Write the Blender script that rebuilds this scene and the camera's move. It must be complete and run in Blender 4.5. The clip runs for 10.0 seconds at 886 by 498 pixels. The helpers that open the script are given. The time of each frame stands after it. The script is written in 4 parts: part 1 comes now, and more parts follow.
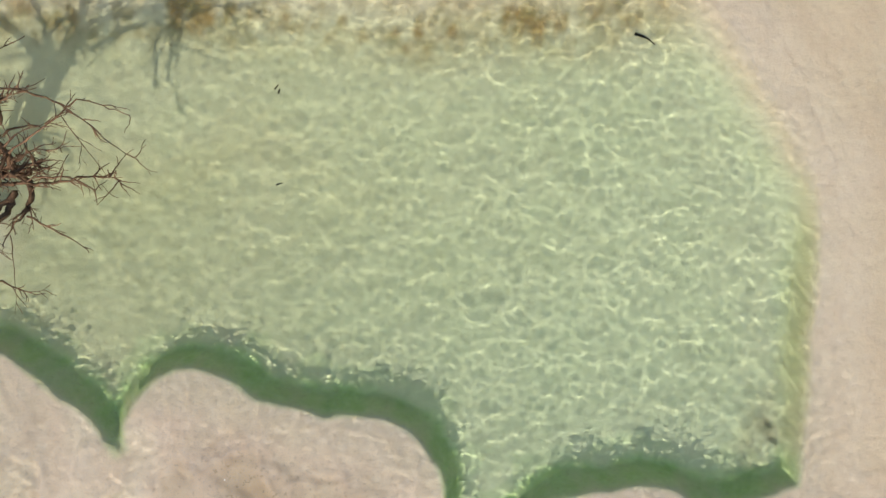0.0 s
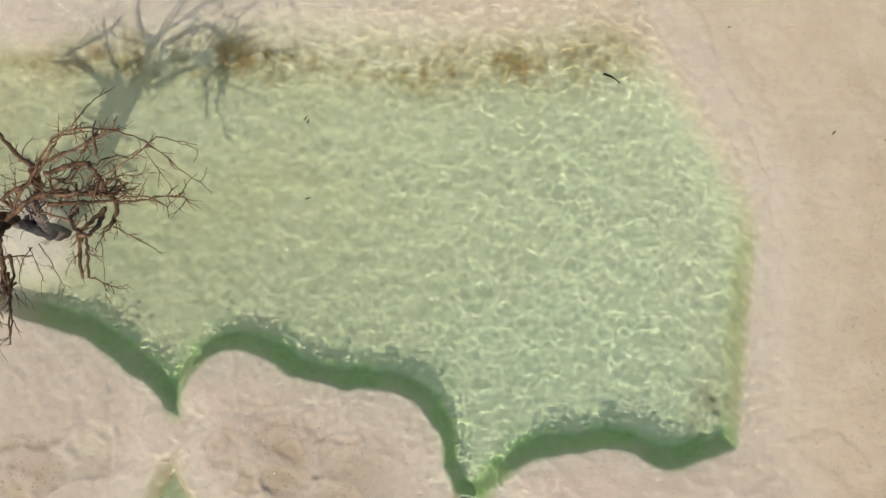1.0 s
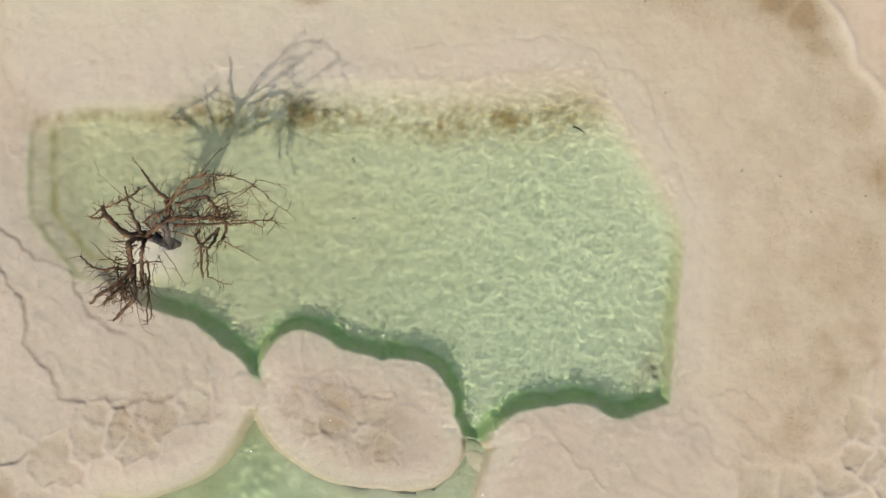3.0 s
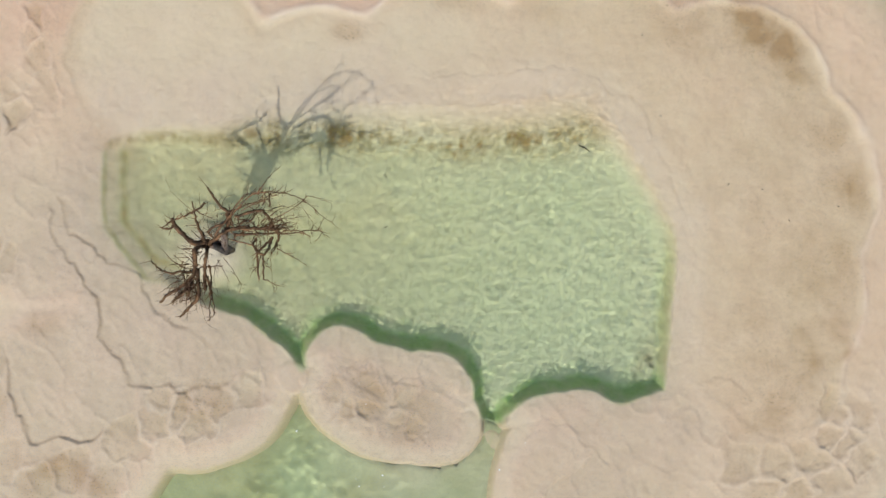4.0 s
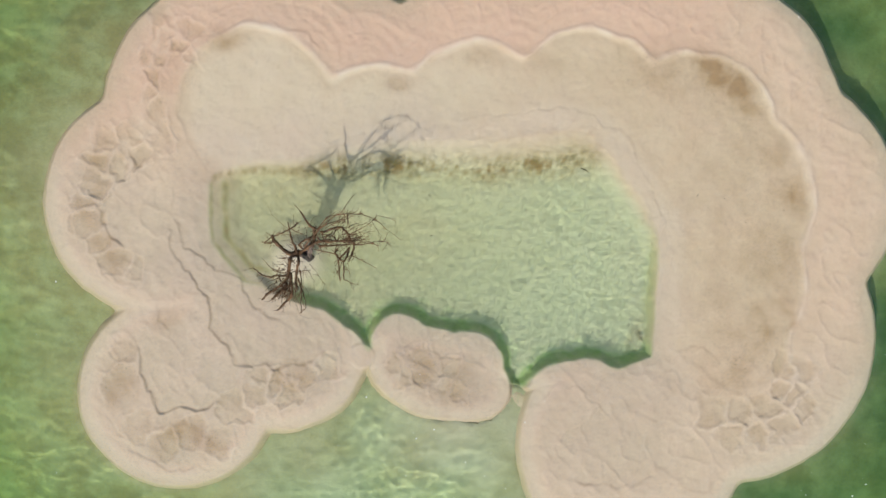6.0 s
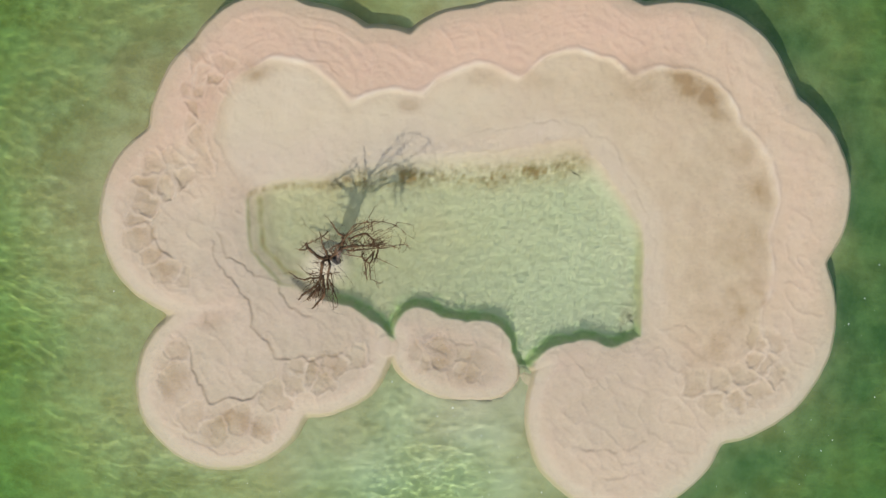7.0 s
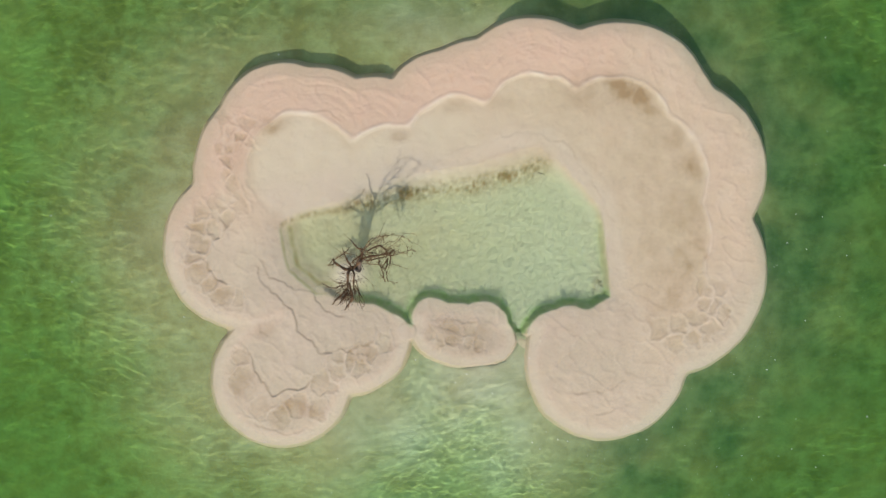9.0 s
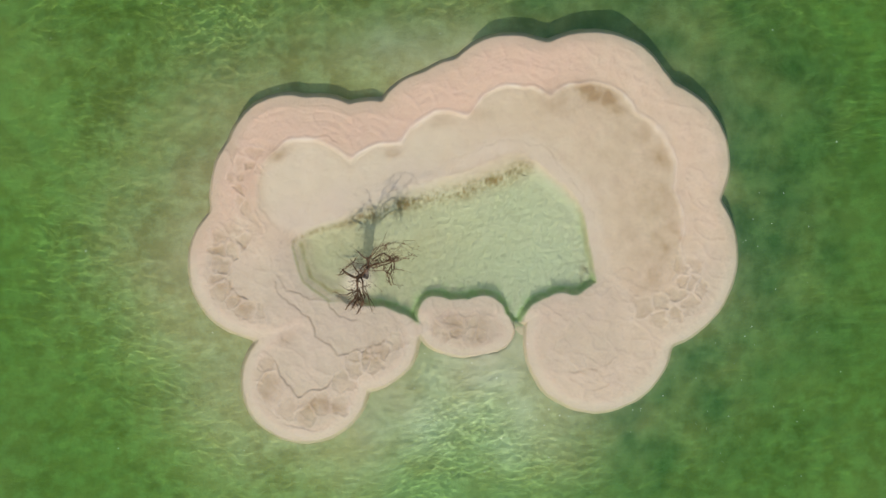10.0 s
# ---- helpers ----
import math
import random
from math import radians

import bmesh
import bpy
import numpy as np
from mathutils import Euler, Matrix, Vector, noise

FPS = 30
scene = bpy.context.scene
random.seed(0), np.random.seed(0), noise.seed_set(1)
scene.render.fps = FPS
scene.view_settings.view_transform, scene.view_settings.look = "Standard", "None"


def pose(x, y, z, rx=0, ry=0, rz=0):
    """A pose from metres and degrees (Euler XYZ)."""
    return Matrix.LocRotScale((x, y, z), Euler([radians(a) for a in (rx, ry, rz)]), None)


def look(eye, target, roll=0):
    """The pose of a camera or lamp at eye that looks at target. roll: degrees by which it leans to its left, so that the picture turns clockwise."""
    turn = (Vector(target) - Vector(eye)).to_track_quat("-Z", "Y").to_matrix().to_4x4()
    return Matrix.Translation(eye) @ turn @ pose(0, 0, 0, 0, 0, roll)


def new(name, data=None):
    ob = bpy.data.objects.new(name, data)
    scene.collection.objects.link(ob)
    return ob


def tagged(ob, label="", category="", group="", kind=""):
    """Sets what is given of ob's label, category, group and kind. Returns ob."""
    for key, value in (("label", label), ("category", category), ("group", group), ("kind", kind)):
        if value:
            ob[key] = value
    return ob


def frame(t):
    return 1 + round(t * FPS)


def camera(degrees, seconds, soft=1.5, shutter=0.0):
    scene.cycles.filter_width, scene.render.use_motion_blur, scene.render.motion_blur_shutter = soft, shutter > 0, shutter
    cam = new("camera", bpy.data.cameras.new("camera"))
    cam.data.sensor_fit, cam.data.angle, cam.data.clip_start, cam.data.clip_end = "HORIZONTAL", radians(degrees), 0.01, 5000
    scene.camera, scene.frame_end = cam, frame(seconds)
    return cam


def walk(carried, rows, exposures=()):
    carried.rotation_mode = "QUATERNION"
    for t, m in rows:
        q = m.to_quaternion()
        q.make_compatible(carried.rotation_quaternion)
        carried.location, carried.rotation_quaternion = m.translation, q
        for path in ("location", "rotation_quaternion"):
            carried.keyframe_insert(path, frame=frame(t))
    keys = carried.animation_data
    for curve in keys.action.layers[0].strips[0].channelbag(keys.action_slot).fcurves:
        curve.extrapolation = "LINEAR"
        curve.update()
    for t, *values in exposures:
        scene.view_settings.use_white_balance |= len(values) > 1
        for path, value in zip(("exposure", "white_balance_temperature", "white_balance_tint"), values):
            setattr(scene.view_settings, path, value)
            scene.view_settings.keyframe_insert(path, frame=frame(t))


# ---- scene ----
cam = camera(70, 10.0)
PATH = [
    (0, 1.368, 0.108, 6.526, -0.54, -1.49, 16.35),
    (0.5, 1.369, 0.179, 7.229, -0.81, -1.19, 16.49),
    (1, 1.357, 0.239, 7.931, -1.04, -1.03, 16.59),
    (1.5, 1.319, 0.275, 8.633, -1.16, -1.11, 16.63),
    (2, 1.248, 0.298, 9.340, -1.22, -1.37, 16.63),
    (2.5, 1.142, 0.335, 10.061, -1.31, -1.50, 16.63),
    (3, 0.999, 0.403, 10.802, -1.50, -1.30, 16.69),
    (3.5, 0.818, 0.474, 11.550, -1.72, -0.98, 16.71),
    (4, 0.597, 0.509, 12.289, -1.87, -0.85, 16.60),
    (4.5, 0.342, 0.510, 13.036, -1.96, -0.96, 16.32),
    (5, 0.068, 0.519, 13.839, -2.10, -1.14, 15.98),
    (5.5, -0.216, 0.566, 14.736, -2.35, -1.27, 15.61),
    (6, -0.513, 0.624, 15.717, -2.62, -1.42, 15.07),
    (6.5, -0.827, 0.655, 16.758, -2.78, -1.74, 14.15),
    (7, -1.128, 0.679, 17.828, -2.88, -2.19, 12.82),
    (7.5, -1.345, 0.773, 18.889, -3.09, -2.55, 11.21),
    (8, -1.428, 0.988, 19.914, -3.53, -2.67, 9.42),
    (8.5, -1.419, 1.264, 20.934, -4.04, -2.64, 7.45),
    (9, -1.380, 1.517, 21.988, -4.36, -2.61, 5.27),
    (9.5, -1.343, 1.718, 23.087, -4.45, -2.64, 2.91),
    (10, -1.308, 1.891, 24.209, -4.41, -2.70, 0.47),
]
walk(cam, [(t, pose(*p)) for t, *p in PATH], [(0.0, 0.20), (10.0, 0.15)])

# ---- world, sun ----
SUN_ELEVATION, SUN_BEARING = 31.0, 187.0     # degrees; the bearing from which it shines, clockwise from +y
world = bpy.data.worlds.new("world")
scene.world = world
world.use_nodes = True
wn = world.node_tree
sky = wn.nodes.new("ShaderNodeTexSky")
sky.sky_type, sky.sun_disc = "NISHITA", False
sky.sun_elevation, sky.sun_rotation = radians(SUN_ELEVATION), radians(SUN_BEARING)
wn.links.new(sky.outputs[0], wn.nodes["Background"].inputs[0])
wn.nodes["Background"].inputs[1].default_value = 0.15
sun = new("sun", bpy.data.lights.new("sun", "SUN"))
sun.data.energy, sun.data.angle, sun.data.color = 4.0, radians(0.8), (1.0, 0.92, 0.83)
b, e = radians(SUN_BEARING), radians(SUN_ELEVATION)
sun.matrix_world = look((30 * math.sin(b) * math.cos(e), 30 * math.cos(b) * math.cos(e), 30 * math.sin(e)), (0, 0, 0))
sun.data.cycles.is_caustics_light = True

# ---- plan of the island, in metres; the water stands at z = 0 and covers the crust by a hand's width ----
OUTER = [  # lobes of the salt body: x, y, radius
    (-6.00, 3.60, 2.24), (-4.85, 3.42, 2.40), (-6.94, -0.65, 2.89), (-5.46, -5.15, 2.45), (-3.19, -3.44, 2.09), (-5.77, 1.94, 3.22),
    (6.05, -3.49, 2.99), (7.80, -0.29, 3.72), (7.75, 3.34, 3.25), (5.49, 4.73, 3.65), (2.48, 5.19, 3.02), (0.50, 4.90, 2.33),
    (-0.60, 4.60, 2.16), (-2.95, 4.00, 1.70), (-4.6, -1.9, 1.9), (-4.4, -3.6, 1.9), (0, 2, 4.0), (4.5, 2.0, 4.0), (-3.5, 1.5, 3.0),
]
FRONT = [OUTER[3], (-2.75, -3.85, 1.66), (-1.69, -3.20, 0.57), (4.50, -3.17, 1.47), (6.5, -2.7, 1.62), (4.45, -3.45, 1.55), (-4.3, -3.85, 1.85)]
OVAL = (0.78, -3.10, 1.90, 1.13, -0.06)
BUMPS = [(-0.40, -2.50, 0.74), (0.55, -2.82, 0.95), (1.45, -2.55, 0.86)]      # on the islet's pool side
TERRACE = [
    (-5.29, 2.21, 1.86), (-2.19, 2.02, 1.91), (-0.07, 3.44, 1.72), (2.50, 4.41, 1.81), (5.31, 4.39, 1.99),
    (6.77, 3.15, 2.01), (7.20, 0.95, 2.05), (8.15, -0.45, 1.05), (3.0, 2.4, 2.0), (0.5, 2.2, 1.8),
]
# the pool's sides, in order; the water lies to the left of each
POOL = [(-5.95, 0.22), (-5.56, -1.30), (-4.15, -2.20), (-2.9, -2.9), (5.4, -2.9), (5.90, -1.60), (5.32, 1.40), (5.10, 1.95), (4.48, 2.55), (3.80, 3.10), (2.9, 3.9)]
POOL_DEPTH = 0.38
TOP = -0.085          # the crust's usual height
TREE_AT = (-3.08, -1.06)

# broken, overthrust edges of the crust: height, and points in order
SCARPS_WEST = [
    (-0.040, [(-6.71, -1.19), (-6.13, -2.01), (-5.29, -2.76), (-5.05, -3.36), (-4.18, -4.02), (-3.19, -3.90), (-2.23, -3.45)]),
    (-0.030, [(-6.57, -1.00), (-6.05, -1.55), (-5.55, -1.70), (-4.72, -2.12), (-4.05, -2.63), (-3.4, -2.8)]),
    (-0.040, [(-8.19, -0.66), (-8.43, -1.09), (-8.20, -1.48), (-7.80, -1.82), (-7.41, -1.99)]),
    (-0.022, [(-7.31, 1.65), (-7.22, 1.40), (-7.10, 1.18)]),
    (-0.018, [(-6.75, -0.1), (-6.65, -0.5), (-6.75, -0.85)]),
]
SCARPS_SOUTH = [
    (-0.042, [(-6.81, -4.02), (-6.53, -4.42), (-6.14, -5.40), (-5.68, -5.75), (-5.01, -5.48), (-4.32, -5.10)]),
    (-0.018, [(-3.87, -4.13), (-3.56, -4.28), (-3.11, -4.21), (-2.78, -4.40), (-2.16, -4.24)]),
    (-0.018, [(-7.05, -6.08), (-6.24, -6.79), (-5.44, -7.10), (-4.72, -7.05), (-4.08, -6.69)]),
    (-0.020, [(-6.40, -3.15), (-6.30, -3.55), (-5.85, -3.60)]),
    (-0.014, [(-0.53, -2.74), (0.11, -2.38), (0.64, -2.61)]),
    (-0.018, [(0.30, -2.45), (0.75, -2.58), (1.35, -2.52)]),
    (-0.015, [(-0.71, -3.0), (-0.37, -3.32), (0.4, -3.45), (1.15, -3.50), (1.78, -3.30)]),
    (-0.018, [(-0.6, -2.85), (0.1, -2.82), (0.73, -3.1), (1.3, -3.12)]),
]
SCARPS_EAST = [
    (-0.014, [(6.51, -0.91), (7.03, -0.75), (7.69, -1.12)]),
    (-0.018, [(7.32, -3.29), (7.64, -2.73), (8.51, -2.40), (9.31, -2.18)]),
    (-0.016, [(7.49, -2.57), (8.09, -2.32), (8.69, -2.06), (9.30, -1.80), (9.86, -1.75)]),
    (-0.011, [(-0.62, 3.15), (1.01, 3.80), (2.09, 4.22), (3.04, 4.22), (3.90, 3.82), (4.36, 3.21), (5.00, 2.65), (5.47, 1.84), (5.9, 0.9)]),
]
SCARPS_LOBE = [
    (-0.026, [(4.72, -4.73), (5.21, -4.81), (5.94, -4.76), (6.94, -4.22)]),
    (-0.018, [(3.75, -2.52), (4.31, -2.47), (4.99, -2.86), (4.32, -3.51), (4.21, -4.12)]),
    (-0.025, [(5.58, -5.58), (6.46, -5.35), (6.30, -5.06)]),
    (-0.016, [(6.10, -5.00), (6.78, -4.72)]),
    (-0.025, [(-5.5, 4.35), (-4.64, 4.26), (-4.05, 4.0)]),
]
# crust cells: their middles; then the smooth crust around them
CELLS_WEST = [(-8.66, 0.39), (-7.85, 0.32), (-8.77, -0.09), (-8.22, 0.02), (-8.80, -1.05), (-8.57, -1.56), (-8.15, -1.99), (-7.68, -2.43), (-7.17, -2.49), (-8.59, -0.56), (-7.28, 0.96), (-8.14, 0.79)]
REST_WEST = [(-9.22, 0.22), (-9.26, -0.69), (-9.30, -1.60), (-8.71, -2.30), (-8.20, -2.81), (-7.56, -3.10), (-7.73, -0.99), (-7.50, -0.24), (-7.03, -1.50), (-6.95, -0.35), (-8.6, 1.2), (-7.7, 1.4), (-6.6, -2.4), (-6.8, 1.1)]
CELLS_SOUTH = [(-6.83, -5.40), (-7.01, -4.50), (-6.15, -6.26), (-5.42, -6.59), (-4.77, -6.04), (-3.92, -5.19), (-3.56, -4.61), (-4.04, -6.20), (-3.58, -4.19), (-3.17, -4.34), (-2.46, -3.99), (-1.98, -3.52), (-2.74, -4.54)]
REST_SOUTH = [(-5.35, -4.53), (-5.98, -4.22), (-5.05, -3.88), (-5.40, -5.17), (-4.67, -4.63), (-7.57, -4.84), (-7.40, -5.9), (-6.6, -6.96), (-5.49, -7.33), (-4.38, -6.94), (-3.45, -6.0), (-3.15, -5.10),
              (-3.02, -3.14), (-3.84, -3.55), (-1.50, -3.20), (-1.94, -4.37), (-2.52, -5.01)]
CELLS_NORTH = [(-7.93, 3.50), (-8.09, 2.62), (-7.80, 2.22), (-7.80, 3.20), (-7.45, 3.12), (-7.26, 3.59), (-7.75, 2.60), (-7.16, 2.95), (-7.87, 1.78), (-7.50, 1.50)]
REST_NORTH = [(-8.47, 3.25), (-8.5, 2.5), (-8.29, 1.92), (-7.22, 2.23), (-6.90, 3.24), (-7.35, 2.70), (-7.6, 4.0), (-6.9, 4.1), (-7.0, 1.7)]
CELLS_EAST = [(7.74, -2.17), (8.43, -1.99), (9.07, -1.65), (9.32, -1.09), (9.71, -1.27), (9.33, -0.60), (10.11, -1.50), (8.49, -2.75), (9.02, -2.57), (9.64, -2.16), (9.7, -0.5)]
REST_EAST = [(7.80, -3.22), (7.05, -2.35), (7.94, -1.46), (8.74, -0.84), (9.70, 0.10), (10.47, -0.78), (10.68, -1.72), (9.96, -2.75), (8.95, -3.27), (7.78, -3.82), (7.2, -3.1)]
CELLS_ISLET = [(-0.44, -3.02), (-0.11, -3.36), (0.42, -3.23), (0.97, -3.27), (1.42, -3.45), (0.29, -2.80), (0.97, -2.85)]
REST_ISLET = [(-0.9, -2.8), (-0.6, -3.6), (0.3, -3.8), (1.2, -3.9), (2.0, -3.4), (1.6, -2.8), (0.6, -2.35), (-0.2, -2.4)]
STAINS = [  # brown patches: x, y, radius, stretch, turn, strength
    (5.60, 6.02, 0.36, 1.7, -0.4, 1.0), (4.9, 5.85, 0.75, 2.2, 0.1, 0.60), (6.3, 5.55, 0.30, 2.4, 2.3, 0.5), (8.22, 3.80, 0.28, 2.2, 2.2, 0.75), (7.7, 4.25, 0.45, 2.4, 2.3, 0.40),
    (9.10, 0.40, 0.20, 2.4, 1.7, 1.2), (8.8, 0.5, 0.5, 2.2, 1.5, 0.25), (-6.27, 3.58, 0.22, 2.2, 0.5, 0.6), (-2.12, 3.66, 0.16, 2.2, 0.2, 0.6),
    (-0.16, 4.82, 0.25, 2.2, 0.1, 0.5), (0.7, -3.12, 0.7, 1.8, -0.15, 0.45), (7.8, 1.0, 1.1, 2.0, 1.5, 0.40), (6.8, 3.4, 1.2, 1.6, 2.2, 0.24), (8.3, -0.6, 0.6, 1.6, 1.2, 0.40), (8.0, -1.2, 0.6, 1.6, 1.0, 0.25),
    (-6.85, -5.30, 0.34, 2.1, 1.75, 0.55), (-4.90, -6.18, 0.32, 2.2, -0.1, 0.60), (-6.15, -3.40, 0.26, 1.5, 0.6, 0.40), (-2.70, -4.05, 0.32, 1.6, 0.2, 0.45), (-7.6, -2.5, 0.30, 1.6, 0.0, 0.45),
    (8.6, 1.6, 0.45, 3.0, 1.5, 0.30), (6.6, 5.3, 0.4, 2.5, 2.3, 0.35), (-7.5, 2.6, 0.5, 1.8, 1.8, 0.25), (-6.5, 3.6, 0.3, 2.2, 0.4, 0.35), (1.3, 5.2, 0.3, 2.2, 0.0, 0.35), (-8.5, 0.1, 0.4, 1.6, 1.4, 0.50), (-8.75, -1.0, 0.32, 1.8, 1.6, 0.45), (-8.15, -2.0, 0.30, 1.8, 2.4, 0.45),
]


def lattice(ix, iy, seed):
    h = (ix.astype(np.int64) * 374761393 + iy.astype(np.int64) * 668265263 + seed * 1442695041) & 0x7FFFFFFF
    h = ((h ^ (h >> 13)) * 1274126177) & 0x7FFFFFFF
    return ((h ^ (h >> 16)) & 0xFFFF) / 65535.0


def value_noise(x, y, seed):
    ix, iy = np.floor(x), np.floor(y)
    fx, fy = x - ix, y - iy
    fx, fy = fx * fx * fx * (fx * (6 * fx - 15) + 10), fy * fy * fy * (fy * (6 * fy - 15) + 10)
    a, b2 = lattice(ix, iy, seed), lattice(ix + 1, iy, seed)
    c, d = lattice(ix, iy + 1, seed), lattice(ix + 1, iy + 1, seed)
    return ((a + (b2 - a) * fx) * (1 - fy) + (c + (d - c) * fx) * fy) * 2 - 1


def fbm(x, y, size, seed, octaves=4):
    total, amp = 0.0, 1.0
    for k in range(octaves):
        c, s = math.cos(0.7 * k + seed), math.sin(0.7 * k + seed)
        total = total + amp * value_noise((x * c - y * s) / size, (x * s + y * c) / size, seed + 17 * k)
        size, amp = size * 0.5, amp * 0.5
    return total


def step(lo, hi, v):
    u = np.clip((v - lo) / (hi - lo), 0, 1)
    return u * u * (3 - 2 * u)


def circles(x, y, rows, blend=0.0):
    far = [np.hypot(x - cx, y - cy) - r for cx, cy, r in rows]
    least = np.min(far, axis=0)
    return least - blend * np.log(sum(np.exp(-np.minimum((d - least) / blend, 40)) for d in far)) if blend else least


def oval(x, y):
    cx, cy, rx, ry, turn = OVAL
    u = (x - cx) * math.cos(turn) + (y - cy) * math.sin(turn)
    v = -(x - cx) * math.sin(turn) + (y - cy) * math.cos(turn)
    k = np.hypot(u / rx, v / ry)
    return np.minimum((k - 1) * np.hypot(u, v) / np.maximum(k, 1e-3), circles(x, y, BUMPS, 0.05))


def sides(x, y, points):
    best = np.full_like(x, -1e9)
    for (x0, y0), (x1, y1) in zip(points, points[1:]):
        n = math.hypot(x1 - x0, y1 - y0)
        best = np.maximum(best, ((y1 - y0) * (x - x0) - (x1 - x0) * (y - y0)) / n)
    return best


def scarps(x, y, rows):
    """Broken edges: high on one side, low on the other; and a darker line along each break."""
    total, line = np.zeros_like(x), np.zeros_like(x)
    wx = x + 0.10 * fbm(x, y, 0.5, 41, 4)
    wy = y + 0.10 * fbm(x, y, 0.5, 42, 4)
    worn = np.clip(0.75 + 0.4 * fbm(x, y, 0.45, 43, 2), 0.45, 0.95)
    for height, points in rows:
        near, side, along = np.full_like(x, 1e9), np.zeros_like(x), np.zeros_like(x)
        last = len(points) - 2
        for k, ((x0, y0), (x1, y1)) in enumerate(zip(points, points[1:])):
            dx, dy = x1 - x0, y1 - y0
            u = ((wx - x0) * dx + (wy - y0) * dy) / (dx * dx + dy * dy)
            v = np.clip(u, 0, 1)
            d = np.hypot(wx - x0 - v * dx, wy - y0 - v * dy)
            s = np.sign(dx * (wy - y0) - dy * (wx - x0))
            closer = d < near
            near, side = np.where(closer, d, near), np.where(closer, s, side)
            n = math.hypot(dx, dy)
            tail = (step(0, 0.25, u * n) if k == 0 else 1.0) * (step(0, 0.25, (1 - u) * n) if k == last else 1.0)
            along = np.where(closer, tail, along)
        signed = -near * side
        jump = step(-0.028, 0.028, signed)
        high, low = np.exp(-np.maximum(signed, 0) / 0.28), np.exp(np.minimum(signed, 0) / 0.16)
        total += along * worn * abs(height) * (1.0 * jump * high - 0.5 * (1 - jump) * low)
        line = np.maximum(line, along * worn * np.exp(-((signed + 0.02) / 0.035) ** 2) * step(0.012, 0.035, abs(height)))
    return total, line


ALL_SCARPS = SCARPS_WEST + SCARPS_SOUTH + SCARPS_EAST + SCARPS_LOBE


SITES = [[(*q, True) for q in cells] + [(*q, False) for q in rest] for cells, rest in (
    (CELLS_WEST, REST_WEST), (CELLS_SOUTH, REST_SOUTH), (CELLS_NORTH, REST_NORTH), (CELLS_EAST, REST_EAST), (CELLS_ISLET, REST_ISLET))]


def cell_warp(x, y):
    return (x + 0.13 * fbm(x, y, 0.55, 51, 2) + 0.05 * fbm(x, y, 0.15, 53, 2), y + 0.13 * fbm(x, y, 0.55, 52, 2) + 0.05 * fbm(x, y, 0.15, 54, 2))


def cells(x, y, spots):
    """For points: in which cell they lie, how far from its edge, and how far from its middle."""
    wx, wy = cell_warp(x, y)
    far = np.stack([np.hypot(wx - sx, (wy - sy) * (0.85 + 0.3 * (0.37 * k % 1))) * (0.78 + 0.5 * (0.618 * k % 1)) for k, (sx, sy, _) in enumerate(spots)])
    own = np.argmin(far, axis=0)
    order = np.sort(far, axis=0)
    return own, np.minimum(order[1] - order[0], 1.6 * np.maximum(0.50 - order[0], 0.0)), order[0]


CELL_DEPTH = (1.05, 0.85, 0.85, 0.9, 0.7)     # by zone, in the order of SITES


def cell_ridges(x, y):
    total = np.zeros_like(x)
    for spots, deep in zip(SITES, CELL_DEPTH):
        box = np.min([np.hypot(x - sx, y - sy) for sx, sy, _ in spots], axis=0) < 0.9
        if box.any():
            bx, by = x[box], y[box]
            own, gap, middle = cells(bx, by, spots)
            live = np.array([q[2] for q in spots])[own]
            fade = step(0.60, 0.45, np.min([np.hypot(bx - sx, by - sy) for sx, sy, alive in spots if alive], axis=0))
            edge = np.exp(-(gap / 0.11) ** 2) * fade * step(-0.6, 0.2, fbm(bx, by, 0.5, 55, 2))
            tilt = 0.9 + 0.8 * fbm(bx, by, 0.6, 56, 2)
            total[box] += deep * np.where(live, 0.026 * edge - 0.026 * tilt * step(0.03, 0.30, gap), 0.010 * edge)
    return total


def plan(x, y):
    """Signed distances, negative inside: outer edge, terrace, pool, the pool's sloping north side, islet."""
    wx = x + 0.035 * fbm(x, y, 1.3, 3, 2) + 0.010 * fbm(x, y, 0.30, 5, 2)
    wy = y + 0.035 * fbm(x, y, 1.3, 4, 2) + 0.010 * fbm(x, y, 0.30, 6, 2)
    ov = oval(wx, wy)
    north = ((wy - 0.28) - (wx + 5.84) * 0.30 + 0.14 * fbm(x, y, 1.5, 13, 2)) / 1.044
    well = np.maximum(sides(wx, wy, POOL), north - 0.9)
    lobes = np.minimum(circles(wx, wy, OUTER, 0.05), well)
    pool = np.maximum(well, -np.minimum(circles(wx, wy, FRONT, 0.15), ov)) + 0.035 * fbm(x, y, 0.6, 16, 3)
    tx, ty = wx + 0.07 * fbm(x, y, 0.75, 17, 2), wy + 0.07 * fbm(x, y, 0.75, 18, 2)
    return np.minimum(lobes, ov), circles(tx, ty, TERRACE, 0.10), pool, north, ov


def ridge(x, y):
    """How well the terrace's edge is kept."""
    return np.clip(0.9 + 0.4 * fbm(x, y, 0.7, 65, 3), 0.2, 1.1) * (0.3 + 0.7 * step(-7.0, -5.6, x)) * np.maximum(step(0.2, 1.4, y), step(0, 2, x) * step(-1.5, -0.5, y))


